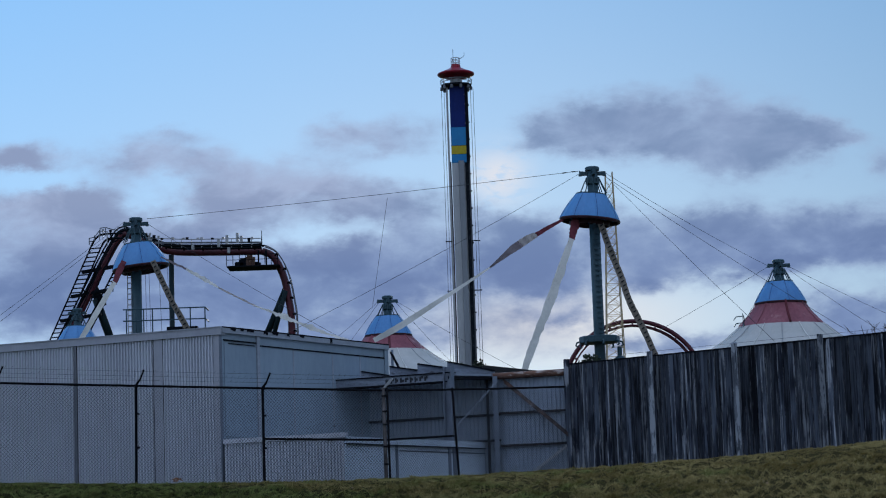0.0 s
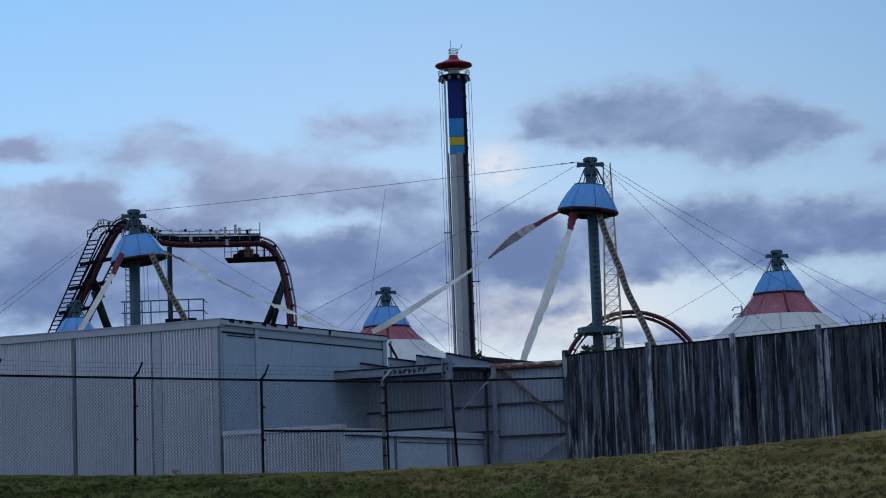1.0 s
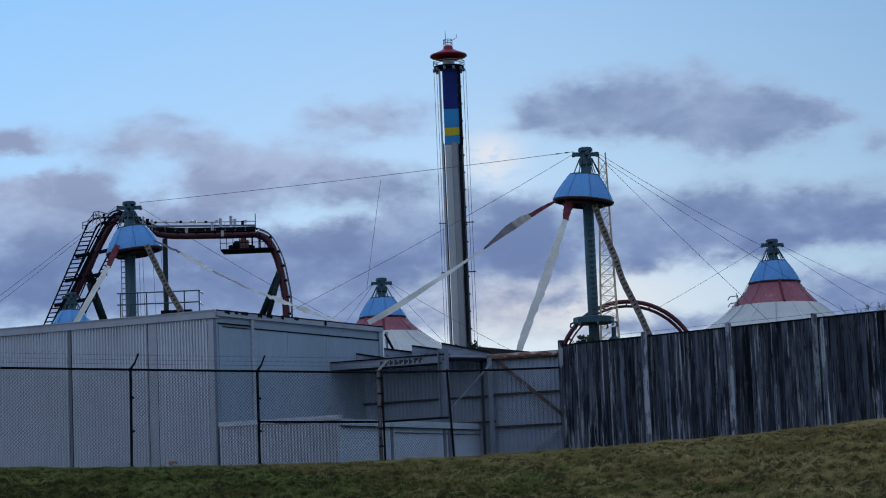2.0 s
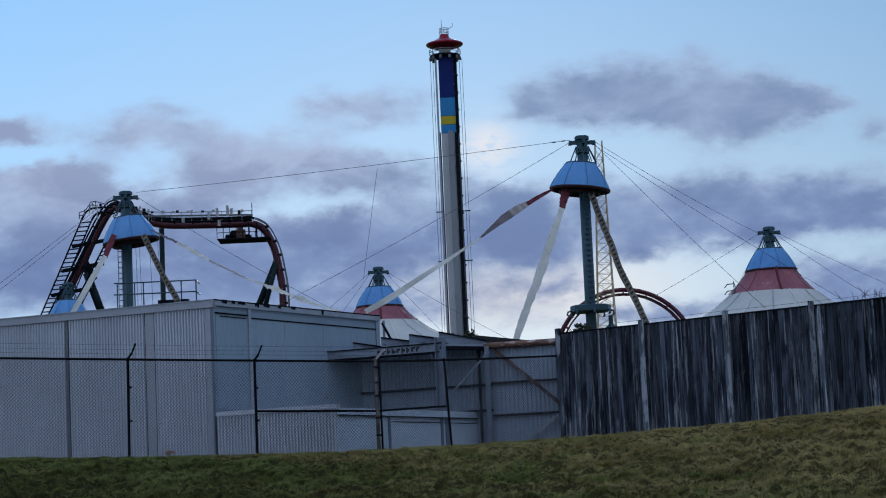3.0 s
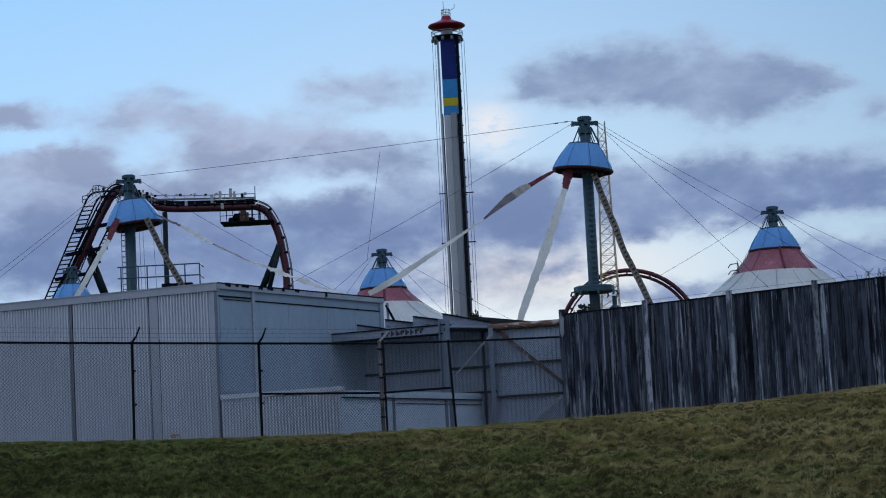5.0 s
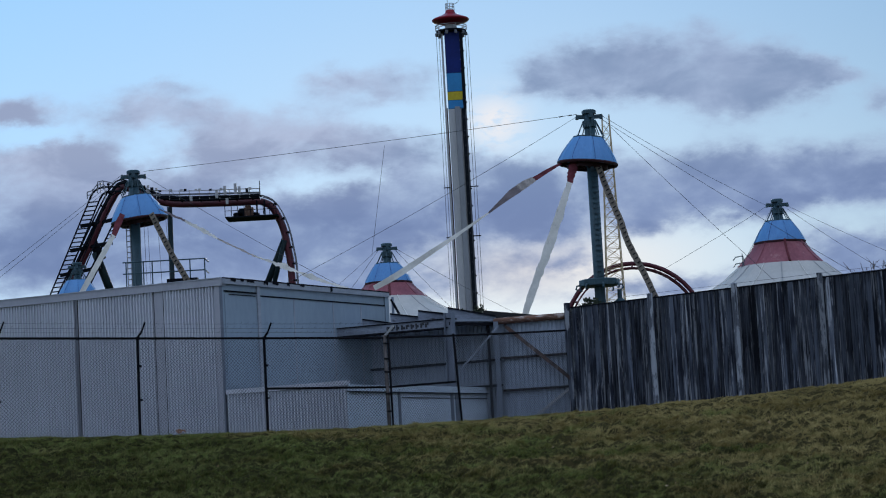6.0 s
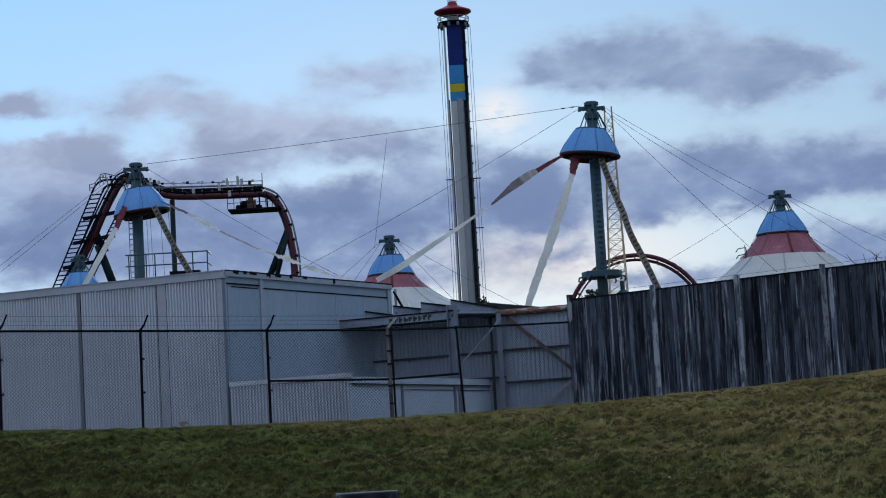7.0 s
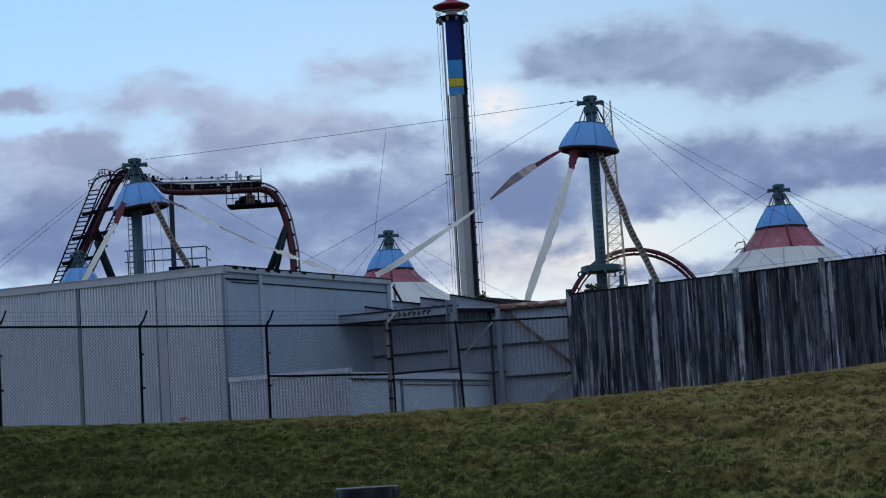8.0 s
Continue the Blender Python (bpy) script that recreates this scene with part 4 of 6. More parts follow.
def build_chain_fence():
    a, corner, end = fence_line()
    fence = thing("chain_link_fence", (-6, 47.7, 2.8), "dark chain-link fence with barbed-wire arms and a pipe rail", "fence")
    step = (Vector((-4.28, 48.78, 5.143)) - Vector((-6.87, 47.28, 5.185)))
    posts = [Vector((-6.87, 47.28, 5.185)) + step * k for k in (-3.05, -2.05, -1.05, 0, 1)]
    for i, p in enumerate(posts):
        rnd = random.Random(i + 5)
        bm = bmesh.new()
        lean = rnd.uniform(-0.05, 0.04)
        tube(bm, [(p.x + lean, p.y, 2.5), (p.x, p.y, p.z + 0.02)], 0.031, 10)
        post = part("post", bm, POST_MAT, fence)
        bm = bmesh.new()
        beam(bm, (p.x, p.y, p.z), (p.x + 0.09, p.y + 0.02, p.z + 0.12), 0.03, 0.05)
        beam(bm, (p.x + 0.085, p.y + 0.02, p.z + 0.11), (p.x + 0.17, p.y + 0.05, p.z + 0.33), 0.022, 0.035)
        part("barb_arm", bm, POST_MAT, post)
        for drop in (0.02, 0.62, 1.34):
            bm = bmesh.new()
            tube(bm, [(p.x, p.y, p.z - drop - 0.02), (p.x, p.y, p.z - drop + 0.02)], 0.036, 10)
            beam(bm, (p.x + 0.03, p.y - 0.02, p.z - drop), (p.x + 0.07, p.y - 0.03, p.z - drop), 0.03, 0.05)
            part("clamp", bm, POST_MAT, post)
    # terminal post: two pipes side by side with bands
    for dx, r in ((0.0, 0.044), (0.085, 0.024)):
        bm = bmesh.new()
        tube(bm, [(corner.x + dx + 0.015, corner.y, 2.5), (corner.x + dx, corner.y, corner.z + 0.06)], r, 12)
        term = part("terminal_post", bm, PIPE_PALE if r > 0.03 else POST_MAT, fence, "thick rust-streaked terminal post" if r > 0.03 else "", True)
    for z in (4.95, 4.6, 4.3, 3.8, 3.4):
        bm = bmesh.new()
        tube(bm, [(corner.x + 0.035, corner.y, z), (corner.x + 0.035, corner.y, z + 0.035)], 0.076, 12)
        part("band", bm, POST_MAT, term)
    bm = bmesh.new()
    beam(bm, (corner.x, corner.y, corner.z + 0.03), (corner.x + 0.22, corner.y - 0.05, corner.z + 0.26), 0.04, 0.05)
    part("barb_arm", bm, GALV, term)
    mid = corner.lerp(end, 0.36)
    bm = bmesh.new()
    tube(bm, [(mid.x + 0.12, mid.y, 2.6), (mid.x, mid.y, mid.z + 0.03)], 0.028, 10)
    part("post", bm, POST_MAT, fence)
    for p, q in ((a, corner), (corner, end)):
        bm = bmesh.new()
        tube(bm, sag(p, q, 0.015, 12), 0.025, 8)
        part("top_rail", bm, POST_MAT, fence)
    drop = Vector((0, 0, 1.13))
    for p, q in ((posts[4] - drop, corner - drop), (corner - drop, mid - drop * 0.98)):
        bm = bmesh.new()
        tube(bm, [p, q], 0.025, 8)
        part("mid_rail", bm, POST_MAT, fence)
    # three barbed strands on the arms
    for dx, dy, dz in ((0.10, 0.02, 0.13), (0.13, 0.035, 0.22), (0.165, 0.05, 0.32)):
        bm = bmesh.new()
        o = Vector((dx, dy, dz))
        tube(bm, sag(a + o, corner + o, 0.03, 20), 0.0026, 4)
        d = corner - a
        for j in range(100):
            c = a + d * ((j + 0.5) / 100) + o
            beam(bm, c + Vector((-0.02, 0, -0.025)), c + Vector((0.02, 0, 0.025)), 0.0035, 0.0035)
        part("barbed_wire", bm, WIRE_MAT, fence)
    # woven mesh: straight wires both ways, lapped
    for p, q in ((a, corner), (corner, end)):
        d2 = (q - p)
        length = math.hypot(d2.x, d2.y)
        u = Vector((d2.x, d2.y, 0)) / length
        nrm = Vector((u.y, -u.x, 0))
        height = 2.35
        pitch = 0.078
        verts, faces = [], []
        for sgn in (1, -1):
            k0 = -height if sgn > 0 else 0.0
            count = int((length + height) / pitch)
            for k in range(count):
                s0 = k0 + k * pitch
                # wire from foot to top, sloping by sgn
                sa, sb = s0, s0 + sgn * height
                lo = [(0.0 - sa) / (sb - sa), (length - sa) / (sb - sa)]
                lo.sort()
                f0, f1 = max(0.0, lo[0]), min(1.0, lo[1])
                if f1 - f0 < 0.01:
                    continue
                ends = []
                for f in (f0, f1):
                    s = sa + (sb - sa) * f
                    top = p.z + (q.z - p.z) * s / length
                    ends.append(Vector((p.x, p.y, 0)) + u * s + Vector((0, 0, top - height + height * f)) + nrm * (0.004 * sgn))
                along = (ends[1] - ends[0]).normalized()
                side = along.cross(nrm).normalized() * 0.0042
                dep = nrm * 0.0042
                base = len(verts)
                for e in ends:
                    verts += [tuple(e - side), tuple(e + side), tuple(e + dep)]
                faces += [(base, base + 1, base + 4, base + 3), (base + 1, base + 2, base + 5, base + 4), (base + 2, base, base + 3, base + 5)]
        me = bpy.data.meshes.new("mesh_fabric")
        me.from_pydata(verts, [], faces)
        me.materials.append(WIRE_MAT)
        ob = new("mesh_fabric", me)
        ob.parent = fence
        ob.matrix_parent_inverse = Matrix.Translation(-fence.location)
        tagged(ob, "diamond wire mesh", kind="stuff")


build_chain_fence()


# ---------------------------------------------------------------- tents and masts
def tip(bm, x, pivot, lean):
    """Swings a hanging cap sideways about the mast head."""
    c, sn = math.cos(lean), math.sin(lean)
    for v in bm.verts:
        dx, dz = v.co.x - x, v.co.z - pivot
        v.co.x, v.co.z = x + dx * c + dz * sn, pivot + dz * c - dx * sn


def fabric_cap(bm, x, y, z0, z1, r0, r1, n=16):
    prof = []
    for i in range(7):
        f = i / 6
        prof.append((r0 + (r1 - r0) * (f ** 1.12) + 0.03 * math.sin(f * 3.14), z0 + (z1 - z0) * f))
    revolve(bm, x, y, prof, n, 0.1, 0.012)


def build_mast(name, x, y, top, k, label, base, slope=0.0):
    """A tubular mast with head, arms, stays and blue cap; k scales it."""
    mast = thing(name, (x, y, base), label, "mast", "tent masts")
    r = 0.275 * k
    bm = bmesh.new()
    tube(bm, [(x, y, base), (x, y, top - 0.15 * k)], r, 20)
    part("pole", bm, MAST, mast, "", True)
    bm = bmesh.new()
    solid(bm, x, y, [(0.30 * k, top - 0.95 * k), (0.36 * k, top - 0.9 * k), (0.36 * k, top - 0.6 * k), (0.30 * k, top - 0.55 * k)], 16)
    part("sleeve", bm, MAST, mast)
    bm = bmesh.new()
    solid(bm, x, y, [(0.30 * k, top - 0.22 * k), (0.37 * k, top - 0.2 * k), (0.37 * k, top - 0.05 * k), (0.30 * k, top)], 16)
    part("head", bm, MAST, mast)
    for i in range(4):
        a = 0.12 + i * math.pi / 2
        c, s = math.cos(a), math.sin(a)
        bm = bmesh.new()
        beam(bm, (x + c * 0.2 * k, y + s * 0.2 * k, top - 0.36 * k), (x + c * 0.68 * k, y + s * 0.68 * k, top - 0.34 * k), 0.16 * k, 0.2 * k)
        beam(bm, (x + c * 0.55 * k, y + s * 0.55 * k, top - 0.42 * k), (x + c * 0.7 * k, y + s * 0.7 * k, top - 0.42 * k), 0.2 * k, 0.12 * k)
        part("arm", bm, MAST, mast)
    ct, cb = (top - 1.47 * k, top - 2.76 * k) if slope else (top - 1.36 * k, top - 2.60 * k)
    for i in range(10):
        a = 0.3 + i * math.pi / 5
        bm = bmesh.new()
        tube(bm, [(x + math.cos(a) * 0.32 * k, y + math.sin(a) * 0.32 * k, top - 0.55 * k), (x + math.cos(a) * 0.72 * k, y + math.sin(a) * 0.72 * k, ct + 0.05 * k)], 0.028 * k, 6)
        part("stay", bm, MAST, mast)
    bm = bmesh.new()
    fabric_cap(bm, x, y, cb, ct, 1.56 * k, 0.80 * k)
    revolve(bm, x, y, [(1.49 * k, cb + 0.01), (0.76 * k, ct - 0.02)], 16, 0.1)
    tip(bm, x, cb + 2.2 * k, slope)
    cap = part("cap", bm, CAP_BLUE, mast, "blue fabric cone cap")
    for i in range(8):
        a = 2 * math.pi * (i + 0.25) / 8
        c, s = math.cos(a), math.sin(a)
        bm = bmesh.new()
        tube(bm, [(x + c * r * k, y + s * r * k, cb + (ct - cb) * f) for r, f in ((1.565, 0.0), (1.41, 0.3), (1.14, 0.65), (0.82, 1.0))], 0.008 * k, 5)
        tip(bm, x, cb + 2.2 * k, slope)
        part("seam", bm, TOWER_NAVY, cap)
    bm = bmesh.new()
    revolve(bm, x, y, [(0.70 * k, ct - 0.02), (0.80 * k, ct - 0.03), (0.80 * k, ct + 0.05), (0.70 * k, ct + 0.05), (0.70 * k, ct - 0.02)], 24)
    tip(bm, x, cb + 2.2 * k, slope)
    part("cap_ring", bm, MAST, cap)
    bm = bmesh.new()
    revolve(bm, x, y, [(1.40 * k, cb - 0.13 * k), (1.53 * k, cb - 0.13 * k), (1.57 * k, cb - 0.06 * k), (1.57 * k, cb - 0.004), (1.42 * k, cb - 0.004), (1.40 * k, cb - 0.13 * k)], 32)
    tip(bm, x, cb + 2.2 * k, slope)
    part("rim", bm, FAB_RIM, cap, "dark red rim")
    return mast, ct, cb


def lattice_under(mast, x, y, cb, k, slope):
    """Spokes and inner hoop under an open cap."""
    for i in range(8):
        a = i * math.pi / 4 + 0.2
        bm = bmesh.new()
        beam(bm, (x + math.cos(a) * 0.28 * k, y + math.sin(a) * 0.28 * k, cb - 0.22 * k), (x + math.cos(a) * 1.45 * k, y + math.sin(a) * 1.45 * k, cb - 0.05 * k), 0.09 * k, 0.12 * k)
        tip(bm, x, cb + 2.2 * k, slope)
        part("spoke", bm, FAB_RIM, mast)
    bm = bmesh.new()
    revolve(bm, x, y, [(0.95 * k, cb - 0.30 * k), (1.05 * k, cb - 0.30 * k), (1.05 * k, cb - 0.08 * k), (0.95 * k, cb - 0.08 * k), (0.95 * k, cb - 0.30 * k)], 24)
    tip(bm, x, cb + 2.2 * k, slope)
    part("hoop", bm, FAB_RIM, mast)


def pole_ladder(mast, x, y, z0, z1, r, side):
    bm = bmesh.new()
    for o in (0.01, 0.22):
        beam(bm, (x + side * (r + o), y - 0.1, z0), (x + side * (r + o), y - 0.1, z1), 0.045, 0.045)
    z = z0
    while z < z1:
        beam(bm, (x + side * (r + 0.0), y - 0.1, z), (x + side * (r + 0.24), y - 0.1, z), 0.05, 0.05)
        z += 0.30
    part("ladder", bm, TOWER_MID, mast)


def laced_band(name, pts, width, label):
    """Beige webbing with black lacing along it."""
    band = thing(name, pts[-1], label, "strap", "torn tent edges")
    bm = bmesh.new()
    ribbon(bm, pts, [width] * len(pts), 0.06, 0.0, 0.1, 3, 40, (0, 1, 0), 0.03)
    web = part("webbing", bm, LACED, band)
    pts = [Vector(p) for p in pts]
    lens = [(b - a).length for a, b in zip(pts, pts[1:])]
    total = sum(lens)
    n = int(total / 0.235)
    for i in range(n):
        s = (i + 0.5) / n * total
        k = 0
        while k < len(lens) - 1 and s > lens[k]:
            s -= lens[k]
            k += 1
        d = (pts[k + 1] - pts[k]).normalized()
        c = pts[k].lerp(pts[k + 1], s / lens[k]) + Vector((0, -0.10, 0))
        bm = bmesh.new()
        beam(bm, c - d * 0.05 + Vector((0.09, 0, 0)), c + d * 0.05 - Vector((0.09, 0, 0)), 0.05, 0.06, up=(1, 0, 0))
        part("lace", bm, HOLE, web)


def strip(name, parts, label, rag=0.02):
    ob = thing(name, parts[0][0][0], label, "torn fabric", "torn tent edges")
    for i, (pts, widths, mat, tw) in enumerate(parts):
        bm = bmesh.new()
        ribbon(bm, pts, widths, 0.012, tw, 0.12, i + 2, 64, (0, 1, 0), rag)
        part("cloth", bm, mat, ob)
    return ob


XR, YR, XL, YL = 7.40, 112.0, -17.30, 120.0
mast_r, ctr, cbr = build_mast("tent_mast", XR, YR, 20.52, 1.0, "teal steel tent mast with blue cone cap and torn fabric hanging", 2.7, 0.10)
lattice_under(mast_r, XR, YR, cbr, 1.0, 0.10)
for i in range(21):
    bm = bmesh.new()
    beam(bm, (XR - 0.1, YR - 0.32, 11.9 + 0.27 * i), (XR + 0.25, YR - 0.32, 11.9 + 0.27 * i), 0.05, 0.06)
    part("rung", bm, MAST, mast_r)
# collar with hooks near the foot of the right mast
bm = bmesh.new()
solid(bm, XR, YR, [(0.95, 11.4), (1.04, 11.43), (1.04, 11.72), (0.98, 11.76)], 10)
collar = part("collar", bm, MAST, mast_r)
for i in range(8):
    a = i * math.pi / 4 + 0.1
    bm = bmesh.new()
    c, s = math.cos(a), math.sin(a)
    tube(bm, [(XR + c * 1.0, YR + s * 1.0, 11.5), (XR + c * 1.17, YR + s * 1.17, 11.45), (XR + c * 1.22, YR + s * 1.22, 11.3), (XR + c * 1.12, YR + s * 1.12, 11.24)], 0.05, 6)
    part("hook", bm, MAST, collar)
bm = bmesh.new()
solid(bm, XR + 1.0, YR, [(0.3, 9.5), (0.3, 10.6), (0.12, 10.75), (0.12, 11.2)], 12)
part("winch", bm, MAST, mast_r)

mast_l, ctl, cbl = build_mast("tent_mast", XL, YL, 19.93, 1.0, "teal steel tent mast with blue cone cap beside the coaster", 2.7, -0.11)
lattice_under(mast_l, XL, YL, cbl, 1.0, -0.11)
pole_ladder(mast_l, XL, YL, 11.5, 17.2, 0.27, -1)
for dx in (0.62, 0.84, 1.45, 1.95):
    bm = bmesh.new()
    tube(bm, [(XL + dx * 0.9, YL - 0.6, 17.3), (XL + dx, YL - 0.7, 12.6)], 0.011, 5)
    part("hanging_rope", bm, CABLE, mast_l)

# service platform with railing on the left mast
plat = thing("service_platform", (-15.6, 119.0, 2.7), "steel service platform with pipe railing round the mast", "platform")
for x in (-17.72, -17.2, -16.78, -16.3, -14.25, -13.45):
    bm = bmesh.new()
    tube(bm, [(x, 118.8, 12.6), (x, 118.8, 14.72)], 0.035, 8)
    part("railing_post", bm, MAST, plat)
for z in (14.72, 14.1):
    bm = bmesh.new()
    tube(bm, [(-17.9, 118.8, z), (-13.45, 118.8, z)], 0.035, 8)
    tube(bm, [(-13.45, 118.8, z), (-13.45, 120.6, z)], 0.035, 8)
    part("railing", bm, MAST, plat)
bm = bmesh.new()
hexa(bm, [(-18.3, 118.6, 12.5), (-13.3, 118.6, 12.5), (-13.3, 121.3, 12.5), (-18.3, 121.3, 12.5), (-18.3, 118.6, 12.62), (-13.3, 118.6, 12.62), (-13.3, 121.3, 12.62), (-18.3, 121.3, 12.62)])
part("deck", bm, MAST, plat)
for x in (-18.1, -13.5):
    for y in (118.8, 121.1):
        bm = bmesh.new()
        beam(bm, (x, y, 2.7), (x, y, 12.5), 0.2, 0.2)
        part("leg", bm, MAST, plat)
bm = bmesh.new()
hexa(bm, [(-15.5, 118.5, 12.62), (-13.85, 118.5, 12.62), (-13.85, 119.1, 12.62), (-15.5, 119.1, 12.62), (-15.5, 118.5, 13.68), (-13.85, 118.5, 13.68), (-13.85, 119.1, 13.68), (-15.5, 119.1, 13.68)])
part("anchor_block", bm, COAST_DARK, plat)


def build_tent(name, x, y, top, k, skirt, label, base):
    """A standing tent: mast head, blue cap, faded red band and white roof."""
    tent, ct, cb = build_mast(name, x, y, top, k, label, base)
    tent["category"] = "tent"
    tent["group"] = "peaked tents"
    r0 = 1.47 * k
    n = 16
    bm = bmesh.new()
    prof = [(r0 + (skirt[0] - r0) * (f ** 1.3), cb + (skirt[1] - cb) * f) for f in [i / 6 for i in range(7)]]
    revolve(bm, x, y, prof[::-1], n, 0.05, 0.012)
    part("red_band", bm, FAB_RED, tent, "faded red fabric band")
    bm = bmesh.new()
    prof = [(skirt[0] + (skirt[2] - skirt[0]) * f, skirt[1] + (skirt[3] - skirt[1]) * (f ** 0.82)) for f in [i / 8 for i in range(9)]]
    revolve(bm, x, y, prof[::-1], n, 0.05, 0.01)
    part("white_roof", bm, FAB_WHITE, tent, "white fabric roof")
    # seams of webbing down the cloth
    for i in range(8):
        a = 2 * math.pi * i / 8 + 0.05
        bm = bmesh.new()
        c, s = math.cos(a), math.sin(a)
        line = [(x + c * (r0 + (skirt[0] - r0) * (f ** 1.3)) * 1.02, y + s * (r0 + (skirt[0] - r0) * (f ** 1.3)) * 1.02, cb + (skirt[1] - cb) * f + 0.02) for f in (0, 0.25, 0.5, 0.75, 1.0)]
        tube(bm, line, 0.075 if i == 6 else 0.02, 6)
        part("seam", bm, TENT_SEAM if i == 6 else FAB_RED, tent)
    for i in range(16):
        a = 2 * math.pi * (i + 0.5) / 16 + 0.05
        c, s = math.cos(a), math.sin(a)
        bm = bmesh.new()
        tube(bm, [(x + c * (skirt[0] + (skirt[2] - skirt[0]) * f) * 1.004, y + s * (skirt[0] + (skirt[2] - skirt[0]) * f) * 1.004, skirt[1] + (skirt[3] - skirt[1]) * (f ** 0.82) + 0.012) for f in (0, 0.125, 0.25, 0.5, 0.75, 1.0)], 0.022, 5)
        part("roof_seam", bm, GALV if i % 2 else CLOTH, tent)
    for i in range(12):
        a = 2 * math.pi * i / 12
        c, s = math.cos(a) * skirt[2] * 0.97, math.sin(a) * skirt[2] * 0.97
        bm = bmesh.new()
        beam(bm, (x + c, y + s, base), (x + c, y + s, skirt[3]), 0.2, 0.2)
        part("edge_post", bm, MAST, tent)
    return tent


build_tent("peaked_tent", -4.33, 145.0, 17.93, 1.0, (2.5, 14.25, 9.0, 11.0), "peaked tent with blue cap, faded red band and white roof", 2.7)
tent_r = build_tent("peaked_tent", 19.70, 132.0, 17.83, 1.0, (2.62, 13.8, 9.4, 9.9), "peaked tent with blue cap and red band behind the timber fence", 2.7)
build_tent("peaked_tent", -28.30, 165.0, 20.05, 1.0, (2.8, 15.9, 9.0, 12.9), "distant peaked tent with a blue cap below the coaster lift", 2.7)

for zs in (13.95, 14.35):
    bm = bmesh.new()
    tube(bm, [(16.7, 131.0, zs - 0.2), (16.85, 131.0, zs), (17.3, 131.0, zs + 0.05), (17.36, 131.0, zs - 0.3)], 0.035, 6)
    part("eye_bolt", bm, MAST, tent_r)
bm = bmesh.new()
tube(bm, [(17.26, 131.0, 13.6), (17.26, 131.0, 14.55)], 0.025, 6)
part("spike", bm, MAST, tent_r)

# torn cloth and webbing hanging from the two bare masts
strip("torn_strip", [
    ([(5.85, 111.6, 17.80), (5.1, 111.3, 17.40), (4.34, 111.0, 16.95)], [0.10, 0.20, 0.26], FAB_WINE, 0.2),
    # the twist greys, then darkens: shade of its turned side put into colour
    ([(4.38, 111.0, 16.97), (3.95, 110.85, 16.75), (3.5, 110.65, 16.46)], [0.26, 0.40, 0.44], FAB_GREY, 0.2),
    ([(3.55, 110.66, 16.49), (3.1, 110.45, 16.18), (2.55, 110.2, 15.74), (1.93, 110.0, 15.24)], [0.44, 0.40, 0.24, 0.08], FAB_SHADED_SOILED, 0.3),
    ([(1.93, 110.0, 15.24), (0.46, 109.5, 14.27), (-1.23, 108.8, 13.18), (-2.87, 108.2, 12.14), (-3.94, 107.9, 11.58)], [0.08, 0.17, 0.26, 0.33, 0.25], CLOTH, 0.3)],
    "long twisted strip of torn white and red tent fabric")
strip("torn_strip", [
    ([(6.45, 111.2, 17.9), (6.3, 111.1, 17.2), (6.08, 111.0, 16.5)], [0.44, 0.42, 0.28], FAB_WINE, 0.1),
    ([(6.15, 111.0, 16.7), (5.5, 110.8, 15.0), (4.75, 110.6, 13.1), (4.0, 110.4, 11.4), (3.3, 110.3, 9.6)], [0.28, 0.42, 0.44, 0.40, 0.32], CLOTH, 0.2)],
    "torn white tent strip with a red top hanging down", 0.06)
laced_band("laced_strap", [(7.66, 111.2, 17.45), (8.06, 111.0, 16.1), (8.56, 110.8, 14.6), (8.92, 110.6, 13.3), (9.36, 110.5, 12.3), (10.08, 110.3, 10.5)], 0.33, "beige laced webbing strap hanging from the mast cap")
strip("torn_strip", [
    ([(-17.75, 118.5, 17.35), (-18.0, 118.4, 16.8), (-18.28, 118.3, 16.1)], [0.30, 0.36, 0.28], FAB_WINE, 0.1),
    ([(-18.25, 118.3, 16.2), (-19.0, 118.1, 14.9), (-19.8, 117.9, 13.5), (-20.6, 117.8, 12.2)], [0.26, 0.30, 0.30, 0.28], CLOTH, 0.15)],
    "torn white tent strip with a red top at the mast")
laced_band("laced_strap", [(-16.2, 118.5, 17.3), (-15.7, 118.4, 16.2), (-15.2, 118.3, 15.1), (-14.4, 118.2, 13.6), (-13.9, 118.2, 12.6)], 0.32, "beige laced webbing strap at the mast by the platform")
strip("torn_strip", [
    ([(-15.75, 118.4, 17.5), (-15.1, 118.3, 17.15), (-14.35, 118.2, 16.75)], [0.06, 0.10, 0.16], FAB_SHADED_SOILED, 0.2),
    ([(-14.35, 118.2, 16.75), (-13.2, 118.0, 16.05), (-12.6, 117.9, 15.65)], [0.14, 0.19, 0.10], CLOTH, 0.2),
    ([(-12.6, 117.9, 15.65), (-11.6, 117.8, 15.1), (-10.6, 117.7, 14.55)], [0.10, 0.09, 0.13], FAB_GREY, 0.3),
    ([(-10.65, 117.7, 14.58), (-9.75, 117.6, 14.2), (-9.0, 117.55, 13.85), (-8.3, 117.5, 13.55)], [0.07, 0.13, 0.34, 0.05], CLOTH, 0.3),
    ([(-8.35, 117.5, 13.56), (-7.6, 117.4, 13.25), (-6.9, 117.35, 12.95), (-5.6, 117.3, 12.45)], [0.05, 0.30, 0.12, 0.20], CLOTH, 0.3)],
    "thin ragged strip of torn white fabric stretched from the mast", 0.16)


